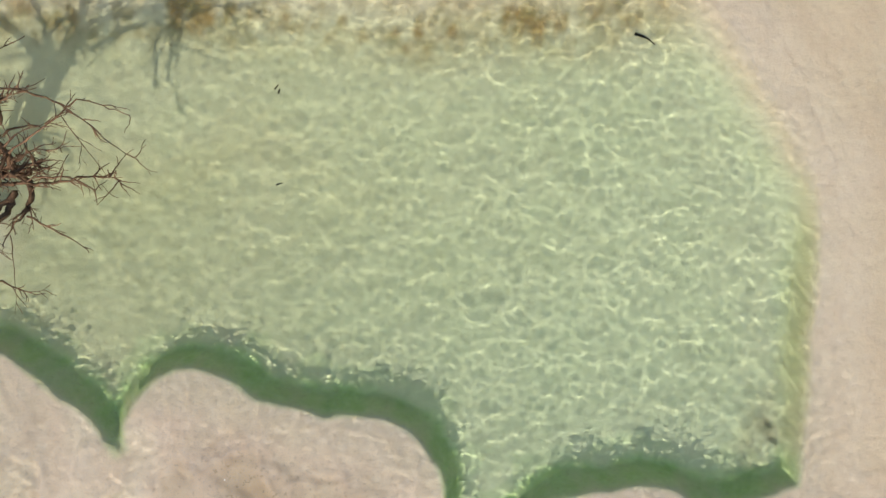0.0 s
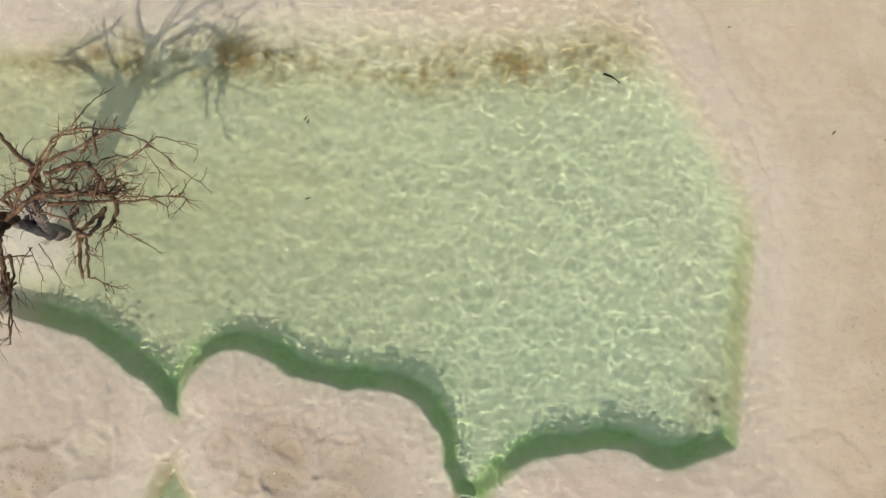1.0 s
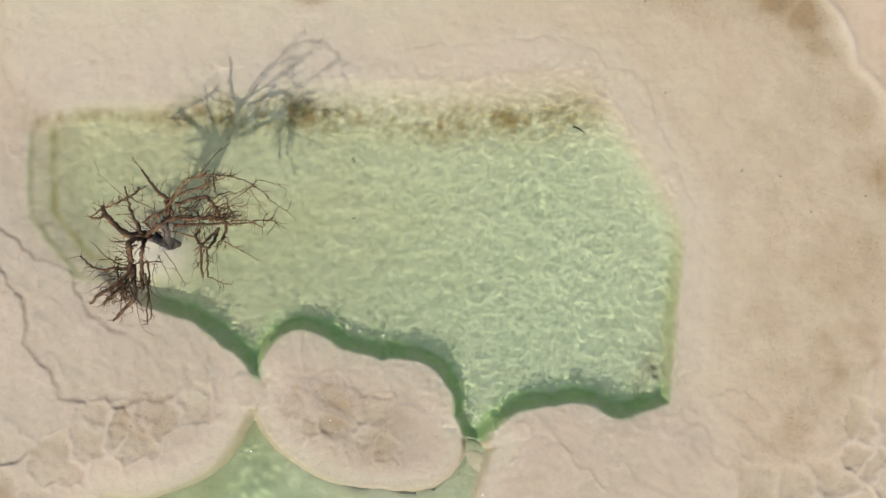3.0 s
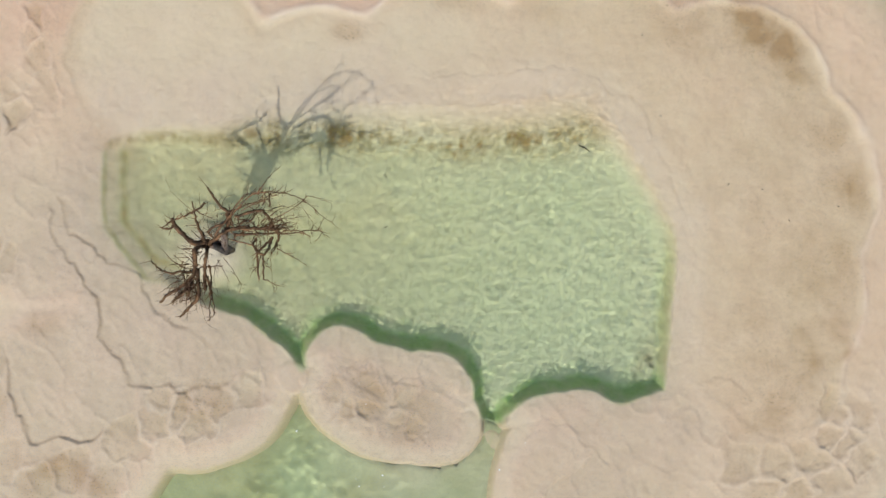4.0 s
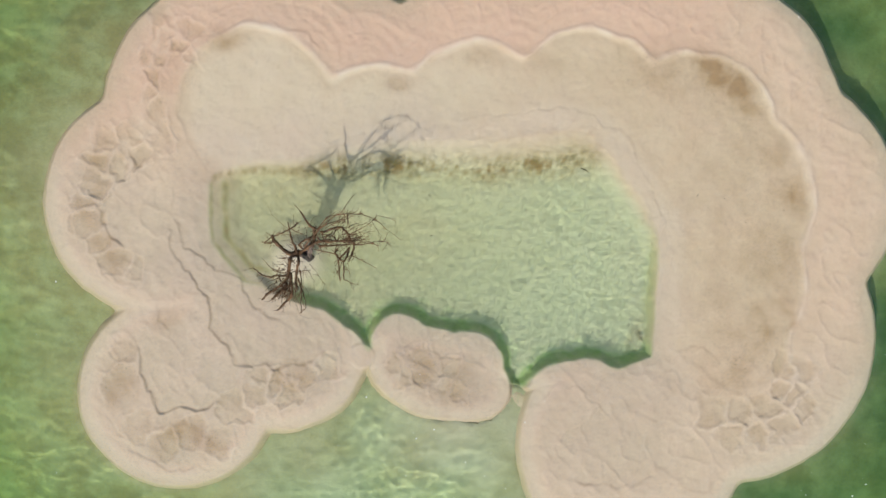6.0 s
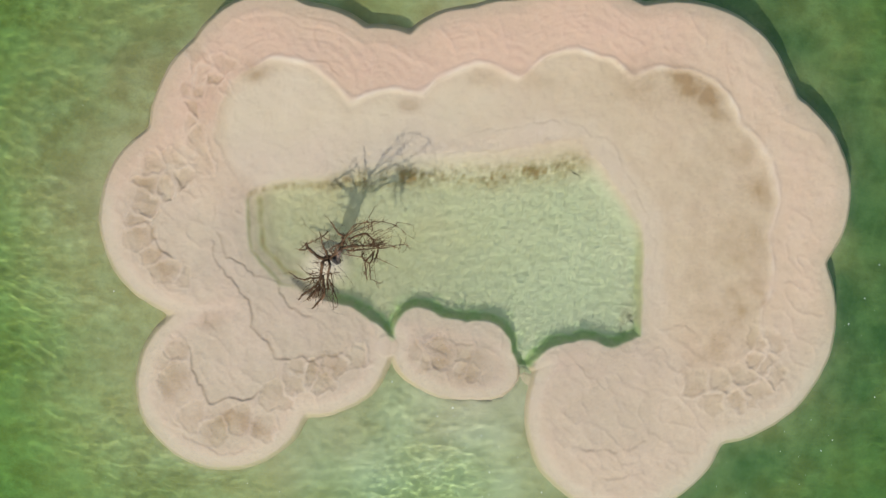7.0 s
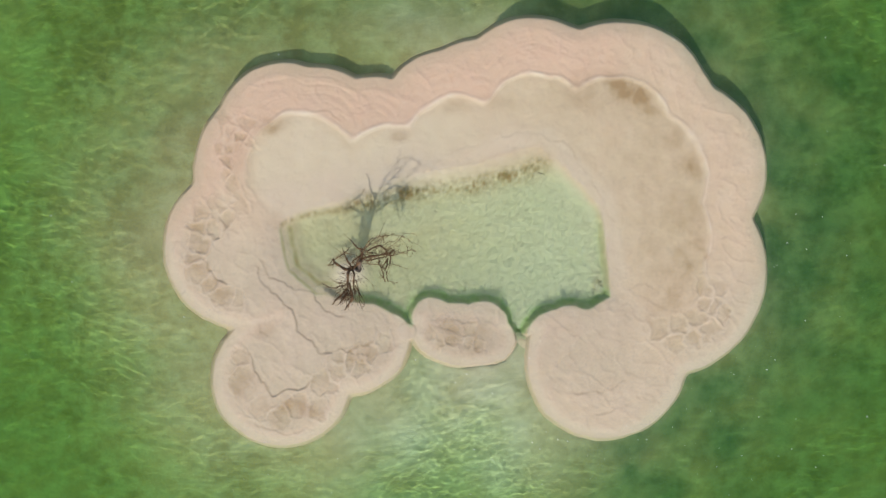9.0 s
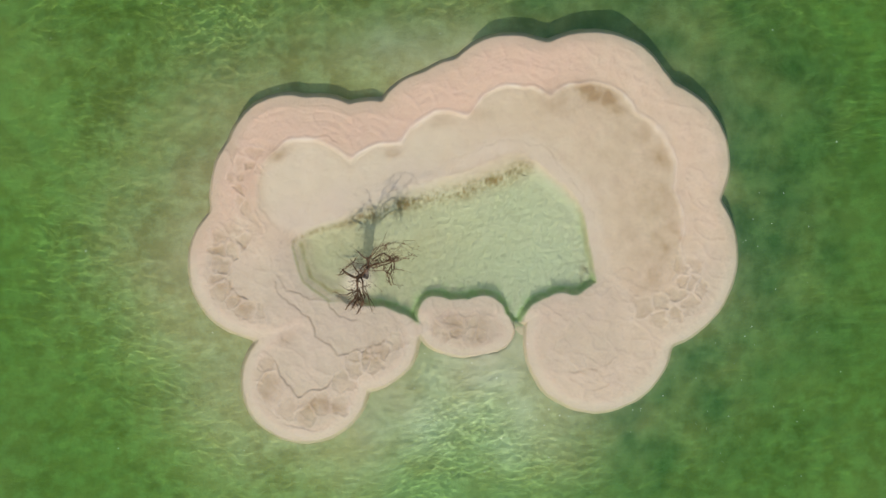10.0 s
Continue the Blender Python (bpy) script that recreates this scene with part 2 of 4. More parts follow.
def island_height(x, y):
    outer, terrace, pool, north, ov = plan(x, y)
    z = TOP + 0.012 * fbm(x, y, 1.1, 8) + 0.007 * fbm(x, y, 0.22, 9, 3)
    z = z + 0.022 * np.clip(1 - np.abs(fbm(x * 0.75 + y * 0.35, y * 0.8, 0.60, 19, 3)), 0, 1) ** 3 * step(0.1, 0.6, terrace) * step(-0.2, -0.6, outer)
    flat = step(0.07, -0.07, terrace)
    z = z - 0.038 * flat * step(0.0, 1.2, pool) * (0.4 + 0.6 * step(-1.4, 0.6, y)) + 0.042 * ridge(x, y) * np.exp(-((terrace - 0.07) / 0.075) ** 2) * step(0.2, 1.0, pool)
    bands = np.sin(2 * np.pi * (outer / 0.30 + 0.16 * fbm(x, y, 1.1, 61, 3))) * np.clip(0.5 + fbm(x, y, 0.8, 63, 2), 0, 1)
    bands = 0.7 * bands + 0.25 * np.sin(2 * np.pi * (outer / 0.15 + 0.22 * fbm(x, y, 0.9, 62, 3))) * np.clip(0.4 + fbm(x, y, 0.6, 64, 2), 0, 1)
    z = z + 0.011 * bands * step(-0.2, -0.45, outer) * step(0.1, 0.5, terrace) * step(1.5, 3.0, y) * step(5.5, 3.5, x)
    z = z + scarps(x, y, ALL_SCARPS)[0] + cell_ridges(x, y)
    z = np.where(z > -0.07, -0.07 + 0.036 * np.tanh((z + 0.07) / 0.036), z)
    z = z - 0.03 * step(-0.50, -0.05, outer) - 0.30 * step(-0.10, 0.18, outer) - 1.3 * step(0.06, 0.50, outer)
    # the basin, with a ledge along its west side and a mound under the tree
    gentle = step(-3.3, -4.3, x)
    bank = step(0.8, 2.0, y) * step(2.2, 3.2, x)
    inside = (1 - 0.5 * gentle) * ((1 - bank) * step(0.05, -0.17 - 0.2 * step(-3.7, -4.2, x), pool) + bank * step(0.10, -0.60, pool)) + 0.5 * gentle * step(-0.36, -0.80, pool)
    wide = step(-5.5, -1.0, x)
    slope = step(0.30 + 0.75 * wide, -0.25 - 0.15 * wide, north)
    deep = POOL_DEPTH + 0.020 * fbm(x, y, 0.5, 11) + 0.012 * fbm(x, y, 0.16, 14, 2)
    mound = np.exp(-(((x + 3.38) / 0.68) ** 2 + ((y + 1.22) / 0.60) ** 2) ** 2)
    rubble = np.exp(-(((x - 5.45) / 0.25) ** 2 + ((y + 0.95) / 0.5) ** 2))
    sunk = inside * slope * (1 - 0.93 * np.clip(mound, 0, 1)) * (1 - 0.3 * rubble * (0.6 + 0.6 * fbm(x, y, 0.15, 15, 2)))
    z = np.where(pool < 0.11, z * (1 - sunk) - deep * sunk, z)
    # sills between the front lobes
    gap = step(-0.03, 0.08, np.minimum(circles(x, y, FRONT), oval(x, y)))
    z = z - gap * (0.02 * np.exp(-((x + 1.22) / 0.4) ** 2 - ((y + 3.0) / 0.4) ** 2) + 0.10 * np.exp(-(((x - 2.86) / 0.5) ** 2 + ((y + 3.08) / 0.5) ** 2) ** 2))
    west = -0.09 - 1.4 * step(-0.10, 0.60, np.hypot(x + 1.22, y + 3.10) - 0.36)
    east = -0.27 - 1.4 * step(-0.25, 0.75, np.hypot(x - 2.86, y + 3.25) - 0.40)
    sill = np.maximum(west, east)
    return np.where(sill > -1.2, 0.5 * (z + sill + np.sqrt((z - sill) ** 2 + 0.0016)), z)


def bed_height(x, y):
    outer = plan(x, y)[0]
    apron = 1.15 * np.exp(-((x - 1.2) / 4.0) ** 2 - ((y + 7.2) / 5.2) ** 2)
    apron = apron + 0.70 * np.exp(-((x + 11.0) / 4.2) ** 2 - ((y + 0.0) / 7.0) ** 2)
    apron = apron + 0.65 * np.exp(-((x + 2.6) / 3.0) ** 2 - ((y - 7.6) / 1.6) ** 2)
    steep = np.maximum(step(4.0, 7.5, x + 0.35 * y), 0.35 * step(3.0, 6.0, y) * step(1.0, 0.3, apron)) * step(-0.2, 1.1, outer)
    apron = apron + 0.80 * np.exp(-((x + 16.5) / 4.5) ** 2 - ((y - 6.5) / 5.0) ** 2)
    z = -0.48 - 0.14 * steep - (1.12 - 0.20 * steep) * step(-0.6, 7.0, outer) + 0.36 * np.clip(apron, 0, 1.0)
    z = z + 0.09 * fbm(x, y, 2.2, 21, 3) + 0.25 * step(6, 14, outer) * fbm(x, y, 7.0, 24, 2)
    return np.where(outer < -0.12, -1.6, z)


def pale(x, y):
    """Pale salt sand washed from the island."""
    outer = np.minimum(circles(x, y, OUTER), oval(x, y))
    south = np.exp(-((x - 1.2) / 4.2) ** 2 - ((y + 7.0) / 5.0) ** 2)
    south = south + 0.45 * np.exp(-((x + 1.5) / 2.8) ** 2 - ((y - 7.9) / 1.3) ** 2)
    around = (0.20 - 0.15 * step(-1.0, 2.0, y)) * step(5.5, 0.2, outer) * step(6, -6, x)
    return np.clip((0.92 * south + around) * (0.8 + 0.4 * fbm(x, y, 1.6, 26, 3)), 0, 1)


def dark_bed(x, y):
    """Darker green on the bed, mostly off the east and north-east shores, deepening the rim's shadow."""
    outer = np.minimum(circles(x, y, OUTER), oval(x, y))
    east = step(3.5, 7.5, x + 0.35 * np.maximum(y, 0)) * step(11.0, 1.0, outer)
    west = 0.12 * step(-4.5, -7.0, x - 0.5 * np.maximum(y, 0)) * step(5.0, 1.0, outer) * step(-3, 2, y)
    return np.clip((0.80 * east + west) * (0.85 + 0.35 * fbm(x, y, 1.4, 27, 3)), 0, 0.9)


def column(x, y):
    outer = plan(x, y)[0]
    return np.clip(-np.where(outer < 0.45, np.maximum(island_height(x, y), bed_height(x, y)), bed_height(x, y)), 0, 4)


def crossed(x, y, size, seed):
    """Noise of one size, two lattices laid over each other."""
    return 0.7 * (fbm(x, y, size, seed, 1) + fbm(x * 0.62 - y * 0.78, x * 0.78 + y * 0.62, size, seed + 7, 1))


def waves(x, y):
    near = np.exp(-(np.hypot(x, y) / 60) ** 2)
    outer, terrace, pool, north, ov = plan(x, y)
    open_sea = step(-0.2, 0.9, outer)
    basin = step(0.3, -0.6, pool)
    turn = 0.75
    u, v = x * math.cos(turn) - y * math.sin(turn), x * math.sin(turn) + y * math.cos(turn)
    inner = step(7.2, 6.4, np.abs(x)) * step(5.2, 4.6, np.abs(y))
    fine = (0.0010 * crossed(u, v, 0.056, 31) + 0.0016 * crossed(u, v * 0.85, 0.095, 32)) * inner * (0.95 + 2.2 * step(-0.25, 0.10, pool)) * (1 - 0.9 * np.exp(-((x - 2.86) / 0.6) ** 2 - ((y + 3.3) / 0.45) ** 2))
    ripple = fine + 0.0037 * crossed(u, v * 0.8, 0.18, 34) + 0.0026 * crossed(u, v, 0.37, 33)
    south = np.exp(-((x - 1) / 4.5) ** 2 - ((y + 6) / 3.5) ** 2)
    along, across = x * 0.92 + y * 0.39, y * 0.92 - x * 0.39
    lee = 0.40 + 0.60 * step(8.5, 4.5, x) * step(7, 1.5, outer)
    chop = (0.0026 * crossed(along * 0.85, across, 0.15, 37) + 0.0064 * crossed(along * 0.75, across, 0.27, 39)) * lee * 1.2 * (1 + 0.8 * south) * np.clip(0.9 + 0.3 * fbm(x, y, 2.5, 38, 2), 0.4, 1.3)
    swell = 0.0022 * fbm(x, y, 0.34, 35, 1) * step(8, 3, outer) + 0.007 * crossed(x, y, 0.80, 36) + chop
    force = 0.95 + (0.50 * step(-3, 4, x) - 0.26) * basin + 0.10 * step(-0.1, 0.4, outer) + 0.8 * step(-0.6, 0.1, north) * step(0.1, -0.2, pool)
    force = force * (0.30 + 0.70 * np.maximum(step(0.9 - 0.6 * step(-0.5, 1.0, y), 0.25 - 0.25 * step(-0.5, 1.0, y), pool), step(-1.2, -1.8, y) * step(1.5, 0.6, pool)))
    return near * (ripple * force * (1 - 0.96 * open_sea * (1 - 0.5 * south)) + swell * open_sea)


def stain(x, y):
    total = np.zeros_like(x)
    ragged = fbm(x, y, 0.5, 72, 4)
    grain = np.clip(0.55 + 0.35 * fbm(x, y, 0.45, 71, 5), 0, 1.2)
    for cx, cy, r, stretch, turn, much in STAINS:
        u = ((x - cx) * math.cos(turn) + (y - cy) * math.sin(turn)) / stretch
        v = -(x - cx) * math.sin(turn) + (y - cy) * math.cos(turn)
        total += much * step(0.0, 0.95, np.exp(-(np.hypot(u, v) / r) ** 2) * (1 + 0.45 * ragged))
    for spots in SITES:
        own, gap, middle = cells(x, y, spots)
        total += np.where(np.array([q[2] for q in spots])[own], 0.36 * step(0.06, 0.26, gap), 0.0)
    return np.clip(total * grain + 0.32 * scarps(x, y, ALL_SCARPS)[1] * step(0.05, 0.2, plan(x, y)[2]), 0, 1)


def algae(x, y):
    """Ochre growth along the pool's north slope and at its ledges."""
    outer, terrace, pool, north, ov = plan(x, y)
    west = step(-3.4, -4.2, x)
    band = np.exp(-((north - 0.16 + 0.10 * west) / (0.30 - 0.17 * west)) ** 2) * step(0.2, -0.1, pool) * step(3.6, 2.6, x)
    patch = np.clip(0.50 + 0.30 * fbm(x, y, 0.9, 81, 2) + 0.40 * fbm(x * 1.4, y, 0.16, 83, 3), 0, 1) * (0.60 + 0.40 * step(-3.8, -2.6, x))
    ledge = step(-3.7, -4.3, x) * step(0.02, -0.2, north) * (1.25 * np.exp(-((pool + 0.36) / 0.085) ** 2) + 0.7 * np.exp(-((pool + 0.03) / 0.05) ** 2))
    rubble = np.exp(-(((x - 5.40) / 0.18) ** 2 + ((y + 0.80) / 0.4) ** 2)) * 0.7
    return np.clip(band * patch * 1.2 + (0.85 * ledge * (0.62 + 0.20 * fbm(x, y, 0.25, 82, 2)) + rubble * (0.6 + 0.5 * fbm(x, y, 0.25, 82, 2))), 0, 1)


def pink(x, y):
    outer, terrace, pool, north, ov = plan(x, y)
    return np.clip(step(-0.15, 0.25, terrace) * np.maximum(step(-1.3, -0.3, outer) * 0.85, step(0.5, 2.5, y)) * (0.12 + 0.88 * step(7.5, 3.5, x)) + 0.15 * fbm(x, y, 0.8, 91), 0, 1)


def grey(x, y):
    """Older, greyer crust: the front lobes and the west plate."""
    outer, terrace, pool, north, ov = plan(x, y)
    return np.clip(step(0.05, 0.5, terrace) * step(0.9, -1.0, y) * (0.35 + 0.65 * step(-0.40, -0.75, outer)) * (0.85 - 0.25 * step(2, 4, x)) + 0.12 * fbm(x, y, 0.9, 92), 0, 1.2)


def white(x, y):
    """Fresh salt on the tree's mound and the terrace's crest, whose sunlit line is painted in."""
    outer, terrace, pool, north, ov = plan(x, y)
    # crest whitened to strengthen the bright line of its sunlit face
    crest = np.exp(-((terrace - 0.05) / 0.09) ** 2) * step(0.2, 1.0, pool) * step(-2.5, -1.0, y)
    mound = np.exp(-(((x + 3.38) / 0.62) ** 2 + ((y + 1.22) / 0.55) ** 2) ** 2)
    crest = crest * ridge(x, y)
    ring = 0.42 * np.exp(-((outer + 0.28) / 0.24) ** 2) * step(0.5, -1.5, y) + 0.30 * step(0.8, 0.5, pool) * step(-0.05, 0.1, pool) * step(0, 2, x) * step(-1.5, 0, y)
    light = 0.42 * step(0.1, -0.4, terrace) * step(3.5, -2.0, x)
    seams = np.zeros_like(x)
    for spots in SITES[:4]:
        own, gap, middle = cells(x, y, spots)
        seams += np.where(np.array([q[2] for q in spots])[own], 0.28 * np.exp(-(gap / 0.06) ** 2) * step(0.50, 0.40, middle), 0.0)
    return np.clip(light + ring + seams + 0.9 * crest * (0.75 + 0.4 * fbm(x, y, 0.3, 95, 2)) + mound, 0, 1)


def fresh(x, y):
    """Greenish white salt on the floor of the basin."""
    outer, terrace, pool, north, ov = plan(x, y)
    return 0.50 * step(0.0, -0.3, pool) * step(0.4, -0.6, north) * step(-2.5, 4, x)


def growth_and_shade(x, y):
    """Olive growth on the basin's steep sides; shade green painted on the outer walls."""
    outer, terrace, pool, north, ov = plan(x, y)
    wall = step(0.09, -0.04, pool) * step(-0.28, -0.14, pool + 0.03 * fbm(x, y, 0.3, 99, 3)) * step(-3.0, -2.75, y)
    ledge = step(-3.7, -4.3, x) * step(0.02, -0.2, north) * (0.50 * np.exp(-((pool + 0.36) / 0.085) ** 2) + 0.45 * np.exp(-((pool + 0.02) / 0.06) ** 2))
    # last term: green on the outer walls, to darken the shaded band round them
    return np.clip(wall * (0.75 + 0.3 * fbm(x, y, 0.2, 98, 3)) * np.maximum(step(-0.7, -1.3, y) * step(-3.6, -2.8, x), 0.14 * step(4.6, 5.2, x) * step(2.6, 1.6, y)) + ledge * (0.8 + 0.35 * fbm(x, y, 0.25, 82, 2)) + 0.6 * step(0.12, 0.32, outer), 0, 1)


def film_and_shade(x, y):
    """Thin green growth on floor and east side, plus the south walls' painted shadow green."""
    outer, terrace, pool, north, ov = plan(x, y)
    # green put into the colour where the south walls throw their shadow
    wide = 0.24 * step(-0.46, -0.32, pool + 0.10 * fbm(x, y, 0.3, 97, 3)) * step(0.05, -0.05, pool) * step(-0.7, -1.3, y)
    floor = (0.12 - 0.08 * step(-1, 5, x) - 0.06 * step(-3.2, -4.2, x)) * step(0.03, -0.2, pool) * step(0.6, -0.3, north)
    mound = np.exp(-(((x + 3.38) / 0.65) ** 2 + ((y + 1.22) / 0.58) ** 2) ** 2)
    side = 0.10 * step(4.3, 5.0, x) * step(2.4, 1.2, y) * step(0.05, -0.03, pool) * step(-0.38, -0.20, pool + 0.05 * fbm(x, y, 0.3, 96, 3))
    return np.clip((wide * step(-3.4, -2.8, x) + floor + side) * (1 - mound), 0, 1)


def ticks(lo, hi, d, far, keep=0.07, until=19.0):
    """Even steps from lo to hi; outside them steps that widen, hold at keep up to until, and then grow fast."""
    def outwards(start, way):
        s, a = d, [start]
        while abs(a[-1]) < far:
            s = s * 1.25 if abs(a[-1]) > until else max(d, min(s * 1.04, keep))
            a.append(a[-1] + way * s)
        return a
    return np.array(outwards(lo, -1)[:0:-1] + list(np.arange(lo, hi, d)) + outwards(hi, 1))


class Grid:
    """The crossings of xs and ys with their heights, from which sheets are cut."""

    def __init__(self, xs, ys, height, attributes=()):
        self.x, self.y = np.meshgrid(xs, ys)
        self.z = height(self.x, self.y)
        idx = np.arange(self.x.size).reshape(self.x.shape)
        self.quads = np.stack([idx[:-1, :-1], idx[:-1, 1:], idx[1:, 1:], idx[1:, :-1]], -1).reshape(-1, 4)
        self.mx, self.my = (self.x[:-1, :-1] + self.x[1:, 1:]) / 2, (self.y[:-1, :-1] + self.y[1:, 1:]) / 2
        self.attributes = [(key, f(self.x, self.y).ravel()) for key, f in attributes]
        gy, gx = np.gradient(self.z)
        gx, gy = gx / np.gradient(self.x, axis=1), gy / np.gradient(self.y, axis=0)
        n = np.stack([-gx, -gy, np.ones_like(gx)], -1)
        self.normals = (n / np.linalg.norm(n, axis=-1, keepdims=True)).reshape(-1, 3)

    def sheet(self, name, material, keep=None, parent=None):
        quads = self.quads if keep is None else self.quads[keep.ravel()]
        used = np.unique(quads)
        back = np.zeros(self.x.size, np.int64)
        back[used] = np.arange(len(used))
        quads = back[quads]
        me = bpy.data.meshes.new(name)
        me.vertices.add(len(used))
        me.vertices.foreach_set("co", np.stack([self.x, self.y, self.z], -1).reshape(-1, 3)[used].astype(np.float32).ravel())
        me.loops.add(quads.size)
        me.loops.foreach_set("vertex_index", quads.ravel().astype(np.int32))
        me.polygons.add(len(quads))
        me.polygons.foreach_set("loop_start", np.arange(0, quads.size, 4, dtype=np.int32))
        me.update(calc_edges=True)
        me.polygons.foreach_set("use_smooth", np.ones(len(quads), bool))
        for key, values in self.attributes:
            me.attributes.new(key, "FLOAT", "POINT").data.foreach_set("value", values[used].astype(np.float32))
        me.materials.append(material)
        if keep is not None:
            me.normals_split_custom_set_from_vertices(self.normals[used].tolist())
        ob = new(name, me)
        ob.parent = parent
        return ob


# ---- materials ----
def material(name):
    m = bpy.data.materials.new(name)
    m.use_nodes = True
    return m, m.node_tree, m.node_tree.nodes["Principled BSDF"]


def link(t, a, b2):
    t.links.new(a, b2)


def noise_node(t, scale, detail=4, rough=0.6, where=None):
    n = t.nodes.new("ShaderNodeTexNoise")
    n.inputs["Scale"].default_value, n.inputs["Detail"].default_value, n.inputs["Roughness"].default_value = scale, detail, rough
    if where is None:
        where = t.nodes.new("ShaderNodeTexCoord").outputs["Object"]
    link(t, where, n.inputs["Vector"])
    return n.outputs["Fac"]


def ramp(t, value, lo, hi):
    n = t.nodes.new("ShaderNodeMapRange")
    n.inputs["From Min"].default_value, n.inputs["From Max"].default_value = lo, hi
    link(t, value, n.inputs["Value"])
    return n.outputs["Result"]


def mixed(t, fac, a, b2, blend="MIX"):
    n = t.nodes.new("ShaderNodeMix")
    n.data_type, n.blend_type = "RGBA", blend
    for value, socket in ((fac, n.inputs[0]), (a, n.inputs[6]), (b2, n.inputs[7])):
        if isinstance(value, (int, float)):
            socket.default_value = value
        elif isinstance(value, tuple):
            socket.default_value = (*value, 1)
        else:
            link(t, value, socket)
    return n.outputs[2]


def math_node(t, kind, a, b2):
    n = t.nodes.new("ShaderNodeMath")
    n.operation = kind
    for value, socket in ((a, n.inputs[0]), (b2, n.inputs[1])):
        if isinstance(value, (int, float)):
            socket.default_value = value
        else:
            link(t, value, socket)
    return n.outputs[0]


def attribute(t, key):
    n = t.nodes.new("ShaderNodeAttribute")
    n.attribute_name = key
    return n.outputs["Fac"]


def bump(t, height, strength, distance):
    n = t.nodes.new("ShaderNodeBump")
    n.inputs["Strength"].default_value, n.inputs["Distance"].default_value = strength, distance
    link(t, height, n.inputs["Height"])
    return n.outputs["Normal"]


def salt_material(name):
    m, t, p = material(name)
    coarse, fine, grit = noise_node(t, 1.6, 5, 0.6), noise_node(t, 9, 5, 0.68), noise_node(t, 55, 3, 0.7)
    colour = mixed(t, ramp(t, coarse, 0.35, 0.65), (0.64, 0.505, 0.38), (0.69, 0.555, 0.43))
    colour = mixed(t, attribute(t, "pink"), colour, (0.695, 0.515, 0.40))
    colour = mixed(t, attribute(t, "grey"), colour, mixed(t, ramp(t, coarse, 0.35, 0.65), (0.592, 0.49, 0.383), (0.637, 0.53, 0.417)))
    colour = mixed(t, math_node(t, "MULTIPLY", ramp(t, fine, 0.52, 0.75), 0.35), colour, (0.60, 0.47, 0.36))
    colour = mixed(t, math_node(t, "MULTIPLY", ramp(t, fine, 0.5, 0.25), 0.35), colour, (0.76, 0.67, 0.57))
    colour = mixed(t, attribute(t, "white"), colour, (0.75, 0.655, 0.55))
    colour = mixed(t, attribute(t, "fresh"), colour, (0.64, 0.64, 0.55))
    colour = mixed(t, attribute(t, "film_and_shade"), colour, mixed(t, ramp(t, fine, 0.35, 0.65), (0.40, 0.49, 0.24), (0.52, 0.59, 0.36)))
    # light green, to lift the growth on the shaded south walls
    colour = mixed(t, attribute(t, "growth_and_shade"), colour, mixed(t, ramp(t, fine, 0.35, 0.65), (0.36, 0.48, 0.20), (0.46, 0.56, 0.28)))
    colour = mixed(t, attribute(t, "stain"), colour, (0.44, 0.30, 0.18))
    colour = mixed(t, attribute(t, "algae"), colour, mixed(t, ramp(t, noise_node(t, 5, 3), 0.35, 0.65), (0.34, 0.21, 0.10), (0.29, 0.22, 0.11)))
    colour = mixed(t, math_node(t, "MULTIPLY", ramp(t, noise_node(t, 24, 2, 0.5), 0.61, 0.68), math_node(t, "ADD", math_node(t, "MULTIPLY", attribute(t, "stain"), 1.1), 0.22)), colour, (0.34, 0.26, 0.18))
    link(t, colour, p.inputs["Base Color"])
    p.inputs["Roughness"].default_value = 0.75
    p.inputs["Specular IOR Level"].default_value = 0.2
    both = math_node(t, "ADD", math_node(t, "MULTIPLY", fine, 1.0), math_node(t, "MULTIPLY", grit, 0.35))
    link(t, bump(t, both, 0.5, 0.035), p.inputs["Normal"])
    return m


def bed_material():
    m, t, p = material("sea_bed")
    patch, mid, fine = noise_node(t, 0.30, 5, 0.6), noise_node(t, 1.3, 4, 0.6), noise_node(t, 9, 4, 0.65)
    colour = mixed(t, ramp(t, patch, 0.38, 0.62), (0.33, 0.275, 0.12), (0.46, 0.38, 0.20))
    colour = mixed(t, math_node(t, "MULTIPLY", ramp(t, mid, 0.42, 0.62), 0.70), colour, (0.50, 0.48, 0.28))
    colour = mixed(t, math_node(t, "MULTIPLY", ramp(t, fine, 0.5, 0.75), 0.3), colour, (0.16, 0.19, 0.08))
    colour = mixed(t, attribute(t, "pale"), colour, mixed(t, ramp(t, mid, 0.35, 0.65), (0.50, 0.50, 0.39), (0.60, 0.58, 0.47)))
    # dark green painted in for deep water and the rim's shadow
    colour = mixed(t, attribute(t, "dark_bed"), colour, mixed(t, ramp(t, mid, 0.35, 0.65), (0.06, 0.14, 0.06), (0.15, 0.23, 0.11)))
    link(t, colour, p.inputs["Base Color"])
    p.inputs["Roughness"].default_value = 0.9
    link(t, bump(t, fine, 0.4, 0.05), p.inputs["Normal"])
    return m


